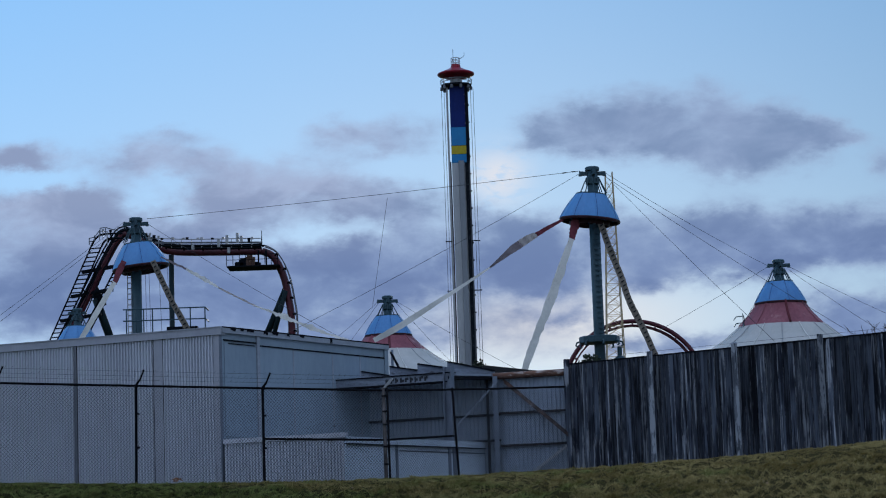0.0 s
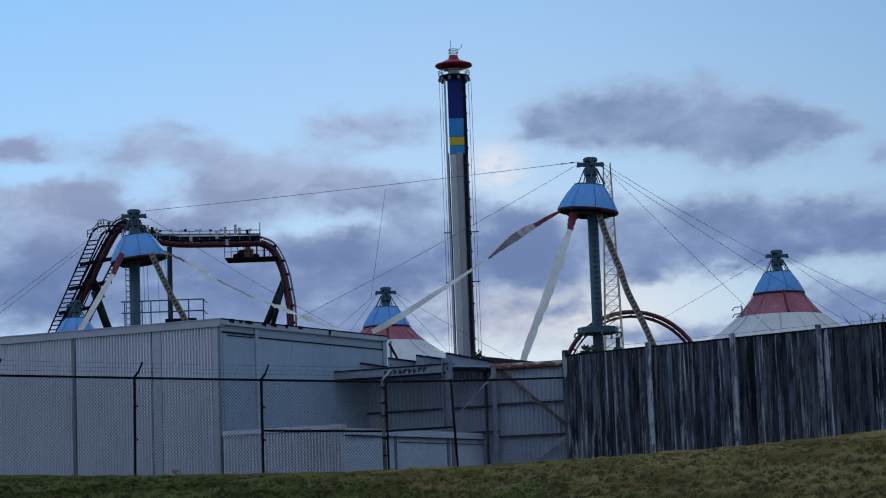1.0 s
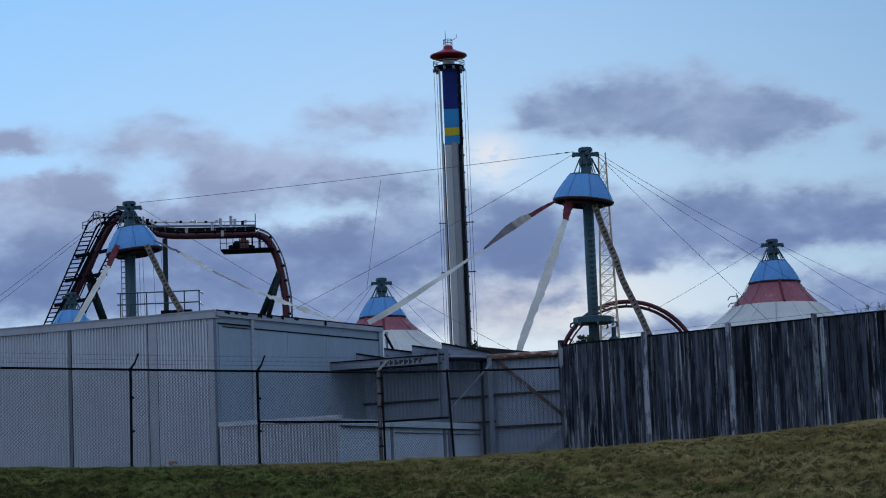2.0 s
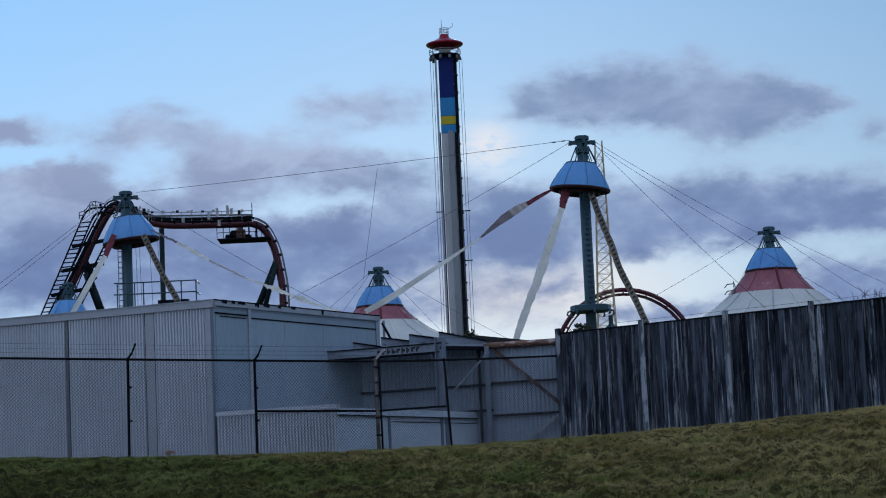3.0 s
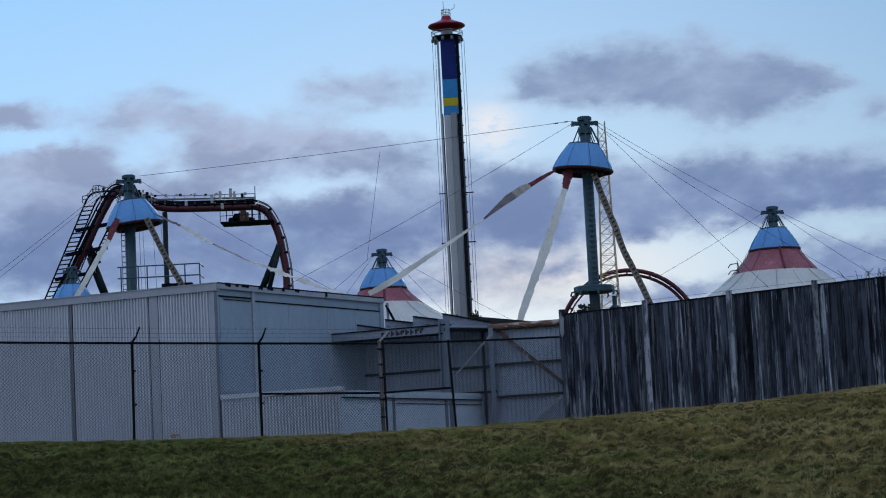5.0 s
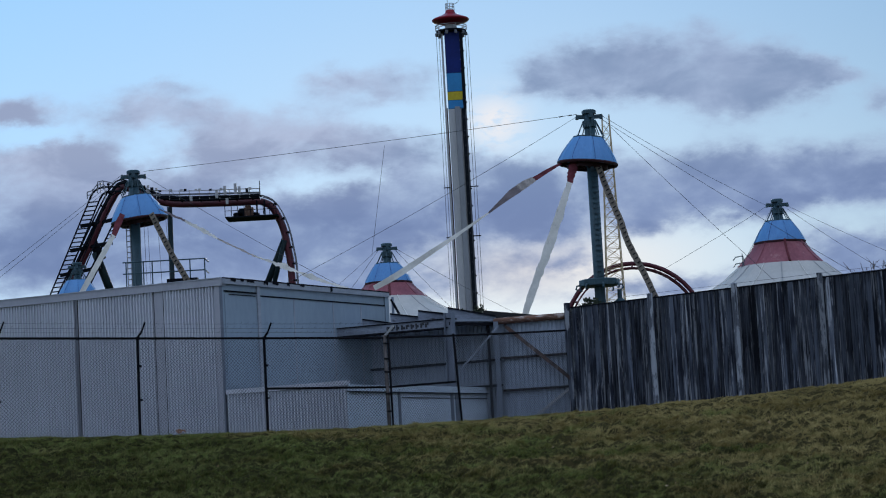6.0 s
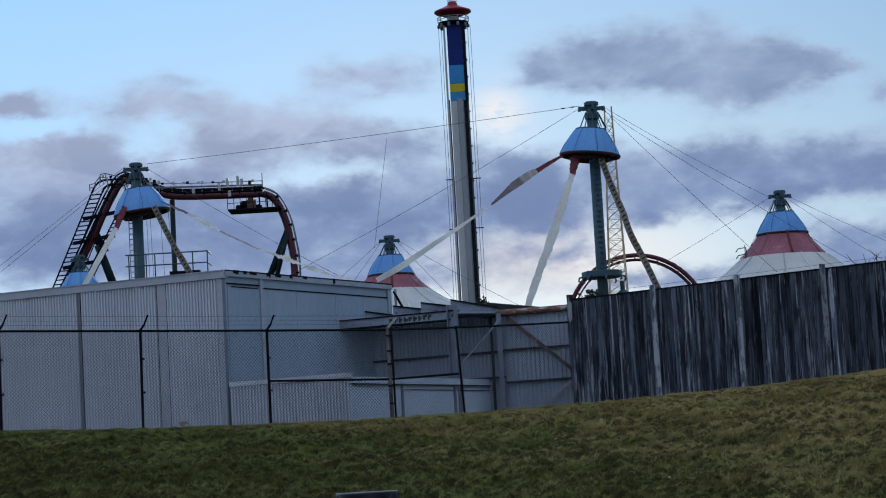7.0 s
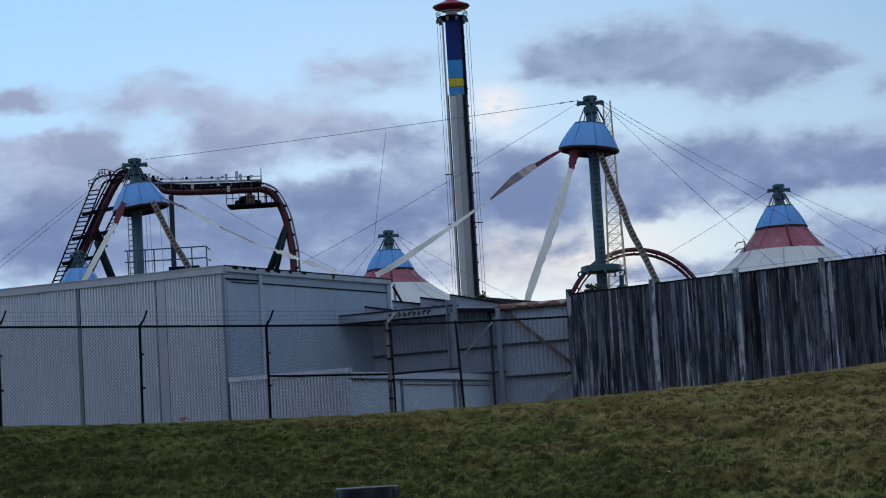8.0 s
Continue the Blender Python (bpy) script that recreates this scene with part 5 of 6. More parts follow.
# ---------------------------------------------------------------- wires
def wire(p, q, drop, r=0.011, label="taut dark steel guy wire between the tent masts", joints=()):
    line = sag(p, q, drop, 24)
    bm = bmesh.new()
    tube(bm, line, r, 5)
    ob = part("guy_wire", bm, CABLE)
    tagged(ob, label, "cable", "guy wires")
    for f in joints:
        k = min(int(f * 24), 23)
        c, d = line[k].lerp(line[k + 1], f * 24 - k), (line[k + 1] - line[k]).normalized()
        bm = bmesh.new()
        tube(bm, [c - d * 0.1, c - d * 0.06, c + d * 0.06, c + d * 0.1], 0.03, 8)
        part("turnbuckle", bm, COAST_DARK, ob)


wire((XL + 0.6, YL, 19.85), (XR - 0.6, YR, 20.33), 0.08, 0.013, joints=(0.965, 0.985))
wire((-3.28, 115.6, 19.85), (-4.25, 115.6, 14.0), 0.0, 0.010, "thin drop wire hanging from the span")
wire((XR - 0.6, YR, 20.22), (-10.2, 118.0, 12.5), 0.2)
wire((XR + 0.65, YR, 20.2), (19.1, 132.0, 17.45), 0.15)
wire((XR + 0.65, YR, 20.0), (22.5, 113.0, 10.2), 0.15)
wire((XR + 0.65, YR, 20.05), (16.3, 112.0, 11.2), 0.08)
wire((XL - 0.6, YL, 19.75), (-27.5, 118.0, 12.42), 0.05)
wire((XL - 0.6, YL, 19.6), (-27.5, 118.5, 12.15), 0.08)
wire((XL + 0.6, YL, 19.6), (-5.2, 118.0, 12.2), 0.15)
wire((19.1, 132.0, 17.45), (12.0, 131.0, 13.6), 0.06)
wire((20.3, 132.0, 17.4), (28.5, 131.0, 12.95), 0.10)
wire((20.3, 132.0, 17.2), (27.5, 131.0, 11.8), 0.12)
wire((19.4, 132.0, 17.4), (17.0, 130.0, 13.6), 0.03)
wire((-4.9, 145.0, 17.6), (-8.2, 144.0, 14.8), 0.05)
wire((-4.9, 145.0, 17.5), (-8.0, 144.0, 13.5), 0.08)
wire((-3.8, 145.0, 17.6), (4.2, 144.0, 12.6), 0.10)
wire((-3.8, 145.0, 17.5), (0.6, 144.0, 12.4), 0.08)


# ---------------------------------------------------------------- roller coaster
def track_run(parent, pts, up_dir, spine_r=0.32, gauge=0.55, lift=0.62, tie=1.6, rail_mat=None, rail_r=0.11, trough=0.0):
    """Box spine with two rails above it and cross ties."""
    pts = [Vector(p) for p in pts]
    bm = bmesh.new()
    tube(bm, pts, spine_r, 8)
    spine = part("spine", bm, COAST_RED, parent, "dark red track spine", True)
    rails = []
    middle = []
    for sgn in (-1, 1):
        line = []
        for i, p in enumerate(pts):
            d = (pts[min(i + 1, len(pts) - 1)] - pts[max(i - 1, 0)]).normalized()
            s = Vector((0, 1, 0)) if abs(d.y) < 0.9 else Vector((1, 0, 0))
            u = s.cross(d).normalized()
            if u.dot(Vector(up_dir)) < 0:
                u = -u
            line.append(p + u * lift + s * (sgn * gauge))
            if sgn > 0:
                middle.append(p + u * (lift * 0.62))
        rails.append(line)
        bm = bmesh.new()
        tube(bm, line, rail_r, 6)
        part("rail", bm, rail_mat or COAST_DARK, parent)
    if trough:
        bm = bmesh.new()
        tube(bm, middle, trough, 6)
        part("chain_trough", bm, COAST_DARK, parent)
    acc = 0.0
    for i in range(1, len(pts)):
        acc += (pts[i] - pts[i - 1]).length
        if acc >= tie:
            acc = 0.0
            bm = bmesh.new()
            beam(bm, rails[0][i], pts[i], 0.12, 0.12)
            beam(bm, rails[1][i], pts[i], 0.12, 0.12)
            part("tie", bm, COAST_DARK, spine)


def smooth_line(pts, n):
    pts = [Vector(p) for p in pts]
    out = []
    for k in range(len(pts) - 1):
        p0, p1, p2, p3 = pts[max(k - 1, 0)], pts[k], pts[k + 1], pts[min(k + 2, len(pts) - 1)]
        for i in range(n):
            f = i / n
            out.append(0.5 * ((2 * p1) + (p2 - p0) * f + (2 * p0 - 5 * p1 + 4 * p2 - p3) * f * f + (3 * p1 - p0 - 3 * p2 + p3) * f ** 3))
    return out + [pts[-1]]


def build_coaster():
    YC = 200.0
    co = thing("roller_coaster", (-26, YC, 2.7), "dark red roller coaster with lift hill, catwalks and green columns", "roller coaster")
    # lift hill and crest
    lift = smooth_line([(-44.0, YC, 5.0), (-37.0, YC, 18.0), (-34.0, YC, 23.6), (-30.6, YC, 29.9), (-29.4, YC, 30.5), (-27.6, YC, 29.6), (-25.4, YC, 28.85), (-21.0, YC, 28.65), (-17.3, YC, 28.6)], 8)
    track_run(co, lift, (0, 0, 1), 0.29, 0.6, 0.62, 1.2, None, 0.08, 0.12)
    down = smooth_line([(-17.3, YC, 28.65), (-16.25, YC, 28.05), (-15.4, YC, 26.3), (-14.98, YC, 24.2), (-14.75, YC, 21.8), (-14.8, YC, 15.0), (-14.8, YC, 3.0)], 8)
    track_run(co, down, (1, 0, 0), 0.34, 0.6, 0.52, 1.2, SEAM, 0.06)
    # catwalk stairs up the outer side of the lift
    for y in (YC - 1.6,):
        for off in (0.0, 0.95):
            bm = bmesh.new()
            tube(bm, [(-41.1 + off, y, 11.0), (-32.7 + off, y, 29.4)], 0.075, 6)
            rail = part("stair_rail", bm, COAST_DARK, co)
    for off in (1.5, 2.05):
        bm = bmesh.new()
        tube(bm, [(-41.1 + off, YC - 1.0, 11.0), (-32.9 + off, YC - 1.0, 28.95), (-32.35 + off, YC - 1.0, 29.75), (-31.3 + off, YC - 1.0, 30.35)], 0.06, 6)
        part("lift_rail", bm, COAST_DARK, co)
    n = 46
    for i in range(n):
        f = (i + 0.5) / n
        x, z = -41.1 + 8.4 * f, 11.0 + 18.4 * f
        bm = bmesh.new()
        beam(bm, (x, YC - 1.6, z), (x + 0.95, YC - 1.6, z + 0.05), 0.35, 0.07)
        part("stair_tread", bm, COAST_DARK, rail)
    # second ladder on the far side of the lift
    for off in (0.0, 0.65):
        bm = bmesh.new()
        tube(bm, [(-39.0 + off, YC + 1.5, 13.0), (-33.15 + off, YC + 1.5, 23.7), (-29.85 + off, YC + 1.5, 29.8)], 0.08, 6)
        inner = part("inner_rail", bm, COAST_DARK, co)
    for i in range(34):
        f = (i + 0.5) / 34
        x, z = -36.3 + 6.4 * f, 18.0 + 11.8 * f
        bm = bmesh.new()
        beam(bm, (x, YC + 1.5, z), (x + 0.75, YC + 1.5, z + 0.05), 0.2, 0.07)
        part("ladder_rung", bm, COAST_DARK, inner)
    # junction boxes and lamps by the crest
    for x, z, w, mt in ((-28.15, 30.55, 0.26, GALV), (-27.7, 30.3, 0.3, COAST_DARK), (-27.3, 30.35, 0.2, GALV), (-26.95, 30.1, 0.26, COAST_DARK), (-26.55, 30.05, 0.2, GALV), (-31.6, 30.85, 0.18, GALV), (-30.9, 30.75, 0.22, COAST_DARK)):
        bm = bmesh.new()
        beam(bm, (x, YC - 1.7, z - 0.9), (x, YC - 1.7, z - w / 2), 0.06, 0.06)
        beam(bm, (x, YC - 1.7, z - w / 2), (x, YC - 1.7, z + w / 2), w, w)
        part("junction_box", bm, mt, co)
    bm = bmesh.new()
    for a, b in (((-32.8, 29.5), (-32.8, 30.1)), ((-32.8, 30.1), (-32.3, 30.2)), ((-32.3, 30.2), (-31.8, 30.85)), ((-31.8, 31.0), (-31.3, 31.05)), ((-31.3, 31.05), (-30.2, 30.7)), ((-31.8, 31.0), (-31.8, 30.2)), ((-31.3, 31.05), (-31.3, 30.3)), ((-32.3, 30.35), (-32.3, 29.8)), ((-32.8, 29.8), (-32.3, 29.85))):
        tube(bm, [(a[0], YC - 2.0, a[1]), (b[0], YC - 2.0, b[1])], 0.045, 5)
    part("crest_cage", bm, SEAM, co)
    for f in (0.3, 0.42, 0.54, 0.66, 0.78, 0.9):
        bm = bmesh.new()
        x, z = -41.1 + 8.4 * f, 11.0 + 18.4 * f
        beam(bm, (x - 0.3, YC, z - 0.3), (x + 3.4, YC, z + 0.25), 0.5, 0.28)
        part("outrigger", bm, COAST_DARK, co)
        bm = bmesh.new()
        tube(bm, [(x + 3.3, YC + 1.5, z + 0.2), (x + 3.3, YC + 1.5, z + 1.2)], 0.05, 6)
        part("stanchion", bm, COAST_DARK, co)
    # curved catwalk head with railing at the crest
    bm = bmesh.new()
    tube(bm, smooth_line([(-32.7, YC - 1.6, 29.4), (-32.25, YC - 1.6, 30.15), (-31.5, YC - 1.6, 30.5), (-29.8, YC - 1.6, 30.5)], 6), 0.1, 6)
    tube(bm, smooth_line([(-31.75, YC - 1.6, 29.4), (-31.4, YC - 1.6, 29.9), (-30.8, YC - 1.6, 30.1), (-29.8, YC - 1.6, 30.05)], 6), 0.1, 6)
    part("crest_rail", bm, COAST_DARK, co)
    for x0, z0, x1, z1 in ((-31.9, 30.0, -31.2, 30.2), (-28.4, 30.0, -27.4, 29.7)):
        bm = bmesh.new()
        tube(bm, [(x0, YC - 1.8, z0), (x0, YC - 1.8, z0 + 0.75), (x1, YC - 1.8, z1 + 0.5), (x1, YC - 1.8, z1 - 0.8)], 0.05, 6)
        part("crest_railing", bm, GALV, co)
    # walkway along the top with rail, stanchions and boxes
    bm = bmesh.new()
    beam(bm, (-27.4, YC - 1.3, 29.3), (-17.0, YC - 1.3, 28.95), 0.7, 0.12)
    way = part("walkway", bm, COAST_DARK, co)
    bm = bmesh.new()
    tube(bm, [(-27.4, YC - 1.6, 30.0), (-24, YC - 1.6, 29.75), (-17.2, YC - 1.6, 29.62)], 0.045, 6)
    tube(bm, [(-27.4, YC - 1.6, 29.65), (-24, YC - 1.6, 29.42), (-17.2, YC - 1.6, 29.25)], 0.035, 6)
    part("walkway_railing", bm, GALV, co)
    for i in range(12):
        x = -27.2 + i * 0.91
        bm = bmesh.new()
        beam(bm, (x, YC - 1.6, 29.1 - 0.03 * i), (x, YC - 1.6, 29.95 - 0.03 * i), 0.06, 0.06)
        part("stanchion", bm, GALV, co)
    small = [(-26.2 + 0.72 * i + 0.13 * (i * 7 % 5), 0.09 + 0.02 * (i % 3), 29.74 - 0.022 * i, 29.92 - 0.022 * i + 0.05 * (i % 2), GALV if i % 3 else COAST_DARK) for i in range(12)]
    for x, w, z0, z1, mt in small + [(-21.06, 0.2, 28.9, 29.6, GALV), (-20.3, 0.24, 29.15, 29.95, GALV), (-20.15, 0.16, 28.3, 28.85, GALV), (-19.35, 0.2, 29.2, 30.15, GALV), (-19.0, 0.22, 29.25, 29.85, GALV), (-18.3, 0.2, 29.3, 29.65, COAST_DARK), (-23.4, 0.2, 28.75, 29.2, GALV)]:
        bm = bmesh.new()
        beam(bm, (x, YC - 1.9, z0), (x, YC - 1.9, z1), w, 0.25)
        part("cabinet", bm, mt, way)
    bm = bmesh.new()
    beam(bm, (-26.9, YC - 1.72, 29.52), (-17.1, YC - 1.72, 29.22), 0.05, 0.16)
    part("kick_plate", bm, SEAM, way)
    bm = bmesh.new()
    tube(bm, [(-17.15, YC - 1.7, 29.0), (-17.15, YC - 1.7, 30.3)], 0.04, 6)
    part("antenna", bm, COAST_DARK, co)
    # drive platform slung below
    bm = bmesh.new()
    hexa(bm, [(-20.4, YC - 1.8, 27.05), (-15.6, YC - 1.8, 27.05), (-15.6, YC + 1.4, 27.05), (-20.4, YC + 1.4, 27.05), (-20.4, YC - 1.8, 27.16), (-15.6, YC - 1.8, 27.16), (-15.6, YC + 1.4, 27.16), (-20.4, YC + 1.4, 27.16)])
    deck = part("drive_platform", bm, COAST_DARK, co)
    bm = bmesh.new()
    for z in (27.7, 28.15):
        tube(bm, [(-20.4, YC - 1.7, z), (-15.7, YC - 1.7, z)], 0.03, 6)
    for i in range(9):
        tube(bm, [(-20.4 + i * 0.58, YC - 1.7, 27.2), (-20.4 + i * 0.58, YC - 1.7, 28.15)], 0.035, 6)
    part("platform_railing", bm, COAST_DARK, co)
    for x, w, h, mt in ((-19.4, 0.3, 0.5, COAST_DARK), (-18.95, 0.3, 0.85, COAST_DARK), (-18.35, 0.75, 1.1, RUST), (-17.8, 0.18, 0.45, COAST_DARK)):
        bm = bmesh.new()
        beam(bm, (x, YC - 0.2, 27.14), (x, YC - 0.2, 27.2 + h * 0.8), w, 0.8)
        beam(bm, (x - 0.08, YC - 0.2, 27.2 + h * 0.8), (x - 0.08, YC - 0.2, 27.2 + h), w * 0.55, 0.5)
        part("drive_motor", bm, mt, deck)
    for x in (-17.6, -16.9):
        bm = bmesh.new()
        beam(bm, (x, YC - 0.4, 27.2), (x, YC - 0.4, 28.7), 0.14, 0.14)
        part("hanger", bm, COAST_DARK, co)
    # columns
    for p, q, r in (((-15.15, YC + 0.6, 25.4), (-17.1, YC + 0.6, 21.0), 0.30), ((-17.1, YC + 0.6, 21.0), (-25.2, YC + 0.6, 2.7), 0.30), ((-15.2, YC - 0.3, 24.9), (-16.35, YC - 0.3, 21.0), 0.22), ((-16.35, YC - 0.3, 21.0), (-21.75, YC - 0.3, 2.7), 0.22), ((-25.75, YC + 1.0, 28.7), (-25.9, YC + 1.0, 2.7), 0.24), ((-32.9, YC + 2.0, 25.0), (-31.6, YC + 2.0, 21.2), 0.38), ((-31.6, YC + 2.0, 21.2), (-25.6, YC + 2.0, 2.7), 0.38), ((-36.0, YC + 0.5, 19.8), (-36.0, YC + 0.5, 2.7), 0.4)):
        bm = bmesh.new()
        tube(bm, [p, q], r, 14)
        part("column", bm, COAST_GREEN, co, "", True)
    bm = bmesh.new()
    beam(bm, (-33.2, YC + 1.9, 26.2), (-32.3, YC + 1.9, 24.3), 0.5, 0.8)
    part("bracket", bm, COAST_DARK, co)


build_coaster()


def build_loop():
    YA = 190.0
    lp = thing("coaster_loop", (15.7, YA, 2.7), "top of a dark red coaster loop beyond the timber fence", "roller coaster")
    cx, cz, r = 15.45, 13.9, 6.15
    pts = [(cx + r * math.cos(a), YA + 0.5 * math.sin(a * 2), cz + r * math.sin(a)) for a in [math.pi * (-0.3 + 1.6 * i / 44) for i in range(45)]]
    pts = [(cx + 5.2, YA, 2.7)] + pts + [(cx - 5.2, YA, 2.7)]
    bm = bmesh.new()
    tube(bm, pts, 0.2, 8)
    part("spine", bm, COAST_RED, lp, "", True)
    for o in (-0.5, 0.5):
        bm = bmesh.new()
        tube(bm, [(cx + (p[0] - cx) * 0.935, p[1] + o, cz + (p[2] - cz) * 0.935) for p in pts[1:-1]], 0.08, 6)
        part("rail", bm, COAST_RED, lp)
    for i in range(2, 44, 3):
        p = Vector(pts[i])
        bm = bmesh.new()
        for o in (-0.5, 0.5):
            beam(bm, p, (cx + (p.x - cx) * 0.935, p.y + o, cz + (p.z - cz) * 0.935), 0.09, 0.09)
        part("tie", bm, COAST_RED, lp)


build_loop()


# ---------------------------------------------------------------- lattice mast
def build_lattice():
    x0, y0, zb, zt = 9.45, 130.0, 2.7, 23.2
    lm = thing("lattice_mast", (x0, y0, zb), "slender pale yellow lattice mast behind the tent mast", "mast")

    def leg(k, z):
        f = (z - zb) / (zt - zb)
        w = 0.80 * (1 - f) + 0.20 * f
        a = (-1, 1, 1, -1)[k] * w
        b = (-1, -1, 1, 1)[k] * w
        return Vector((x0 + a + 0.12 * f, y0 + b, z))
    for k in range(4):
        bm = bmesh.new()
        tube(bm, [leg(k, zb), leg(k, zt)], 0.032, 6)
        part("leg", bm, LATTICE, lm)
    z = 8.4
    while z < zt - 0.8:
        for k in range(4):
            bm = bmesh.new()
            k2 = (k + 1) % 4
            tube(bm, [leg(k, z), leg(k2, z)], 0.016, 5)
            tube(bm, [leg(k, z), leg(k2, z + 0.62)], 0.014, 5)
            tube(bm, [leg(k2, z), leg(k, z + 0.62)], 0.014, 5)
            part("bracing", bm, LATTICE, lm)
        z += 0.62


build_lattice()


# ---------------------------------------------------------------- drop tower
def build_tower():
    x, y = 1.65, 325.0
    tw = thing("drop_tower", (x, y, 2.7), "tall grey drop tower with blue and yellow bands and red crown", "tower")
    r = 1.38
    for z0, z1, mt in ((2.7, 57.67, TOWER_GREY), (57.67, 58.97, TOWER_SKY), (58.97, 60.27, TOWER_YEL), (60.27, 63.07, TOWER_SKY), (63.07, 69.47, TOWER_NAVY)):
        bm = bmesh.new()
        solid(bm, x + 0.13, y, [(1.68, z0), (1.68, z1 - 0.05)], 4, math.pi / 4)
        bmesh.ops.bevel(bm, geom=[e for e in bm.edges if abs(e.verts[0].co.z - e.verts[1].co.z) > 1.0], offset=0.12, segments=2, affect="EDGES")
        part("shaft", bm, mt, tw)
        bm = bmesh.new()
        solid(bm, x + 0.13, y, [(1.62, z1 - 0.06), (1.62, z1 + 0.01)], 4, math.pi / 4)
        part("shaft_joint", bm, COAST_DARK, tw)
    # guide rails on the shaft
    for a, mt, w in ((-2.75, FAB_RIM, 0.25), (-1.35, TOWER_MID, 0.75), (-0.62, COAST_DARK, 0.5), (1.6, COAST_DARK, 0.5)):
        top = 69.27 if mt is COAST_DARK and a > 0 else 57.9
        c, s = math.cos(a), math.sin(a)
        bm = bmesh.new()
        beam(bm, (x + c * (r + 0.06), y + s * (r + 0.06), 2.7), (x + c * (r + 0.06), y + s * (r + 0.06), top), w, 0.3, up=(c, s, 0))
        part("guide_rail", bm, mt, tw)
    bm = bmesh.new()
    beam(bm, (x + 1.15, y - 1.05, 2.7), (x + 1.15, y - 1.05, 57.6), 0.78, 0.5)
    part("guide_rail", bm, COAST_DARK, tw)
    bm = bmesh.new()
    beam(bm, (x + 1.42, y - 1.05, 57.6), (x + 1.42, y - 1.05, 69.1), 0.42, 0.5)
    part("guide_rail", bm, COAST_DARK, tw)
    z = 20.0
    while z < 68.0:
        bm = bmesh.new()
        beam(bm, (x + 1.17, y - 1.32, z), (x + 1.17, y - 1.32, z + 0.12), 0.56, 0.06)
        part("rail_tie", bm, SEAM, tw)
        z += 1.45
    bm = bmesh.new()
    c, s = math.cos(-0.62), math.sin(-0.62)
    beam(bm, (x + c * (r + 0.05), y + s * (r + 0.05), 57.67), (x + c * (r + 0.05), y + s * (r + 0.05), 69.27), 0.3, 0.28, up=(c, s, 0))
    part("guide_rail", bm, TOWER_NAVY, tw)
    bm = bmesh.new()
    beam(bm, (x + 1.5, y - 0.7, 2.7), (x + 1.5, y - 0.7, 69.17), 0.1, 0.3)
    part("guide_rail", bm, SEAM, tw)
    bm = bmesh.new()
    beam(bm, (x - 1.45, y - 0.7, 2.7), (x - 1.45, y - 0.7, 69.17), 0.2, 0.3)
    part("guide_rail", bm, GALV, tw)
    for dx in (-2.25, -1.85, 2.1, 2.5):
        bm = bmesh.new()
        tube(bm, [(x + dx, y - 0.5, 2.7), (x + dx, y - 0.5, 69.07)], 0.032, 5)
        part("cable", bm, CABLE, tw)
    z = 30.0
    while z < 68.7:
        bm = bmesh.new()
        beam(bm, (x + 1.55, y - 0.75, z), (x + 1.8, y - 0.75, z), 0.14, 0.22)
        part("rail_clip", bm, COAST_DARK, tw)
        z += 2.6
    for z in (38.4, 45.8):
        for xa, xb, w in ((1.5, 2.75, 0.14), (-2.4, -1.4, 0.12)):
            bm = bmesh.new()
            beam(bm, (x + xa, y - 0.8, z + 0.1), (x + xb, y - 0.8, z + 0.1), 0.2, w)
            part("cable_bracket", bm, COAST_DARK, tw)
    # head: maintenance ring, sheaves, red crown, cage and antennas
    bm = bmesh.new()
    solid(bm, x, y, [(1.9, 69.32), (2.25, 69.42), (2.25, 69.67), (1.5, 69.77)], 24)
    ring = part("head_ring", bm, COAST_DARK, tw)
    for i in range(10):
        a = i * math.pi / 5
        c, s = math.cos(a), math.sin(a)
        bm = bmesh.new()
        solid(bm, x + c * 2.2, y + s * 2.2, [(0.16, 68.87), (0.22, 68.95), (0.22, 69.33), (0.16, 69.41)], 10)
        part("sheave_box", bm, SEAM, ring)
        bm = bmesh.new()
        tube(bm, [(x + c * 2.3, y + s * 2.3, 69.67), (x + c * 2.32, y + s * 2.32, 70.4), (x + c * 2.05, y + s * 2.05, 70.5)], 0.05, 6)
        part("railing_post", bm, GALV, tw)
    for z in (70.05, 70.38):
        bm = bmesh.new()
        tube(bm, [(x + 2.35 * math.cos(i * math.pi / 12), y + 2.35 * math.sin(i * math.pi / 12), z) for i in range(25)], 0.05, 6)
        part("railing", bm, GALV, tw)
    bm = bmesh.new()
    solid(bm, x, y, [(0.9, 69.57), (0.9, 70.87)], 16)
    part("neck", bm, TOWER_GREY, tw)
    bm = bmesh.new()
    solid(bm, x, y, [(0.7, 70.45), (1.3, 70.62), (2.55, 71.05), (2.76, 71.2), (2.80, 71.34), (2.72, 71.46), (1.5, 71.95), (0.8, 72.3), (0.68, 72.7), (0.6, 72.85)], 40)
    crown = part("crown", bm, TOWER_RED, tw, "red disc-shaped crown")
    for i in range(8):
        a = i * math.pi / 4
        bm = bmesh.new()
        tube(bm, [(x + 0.65 * math.cos(a), y + 0.65 * math.sin(a), 72.82), (x + 0.65 * math.cos(a), y + 0.65 * math.sin(a), 73.77)], 0.05, 6)
        part("cage_bar", bm, GALV, crown)
    for z in (73.27, 73.77):
        bm = bmesh.new()
        tube(bm, [(x + 0.65 * math.cos(i * math.pi / 8), y + 0.65 * math.sin(i * math.pi / 8), z) for i in range(17)], 0.05, 6)
        part("cage_hoop", bm, GALV, crown)
    bm = bmesh.new()
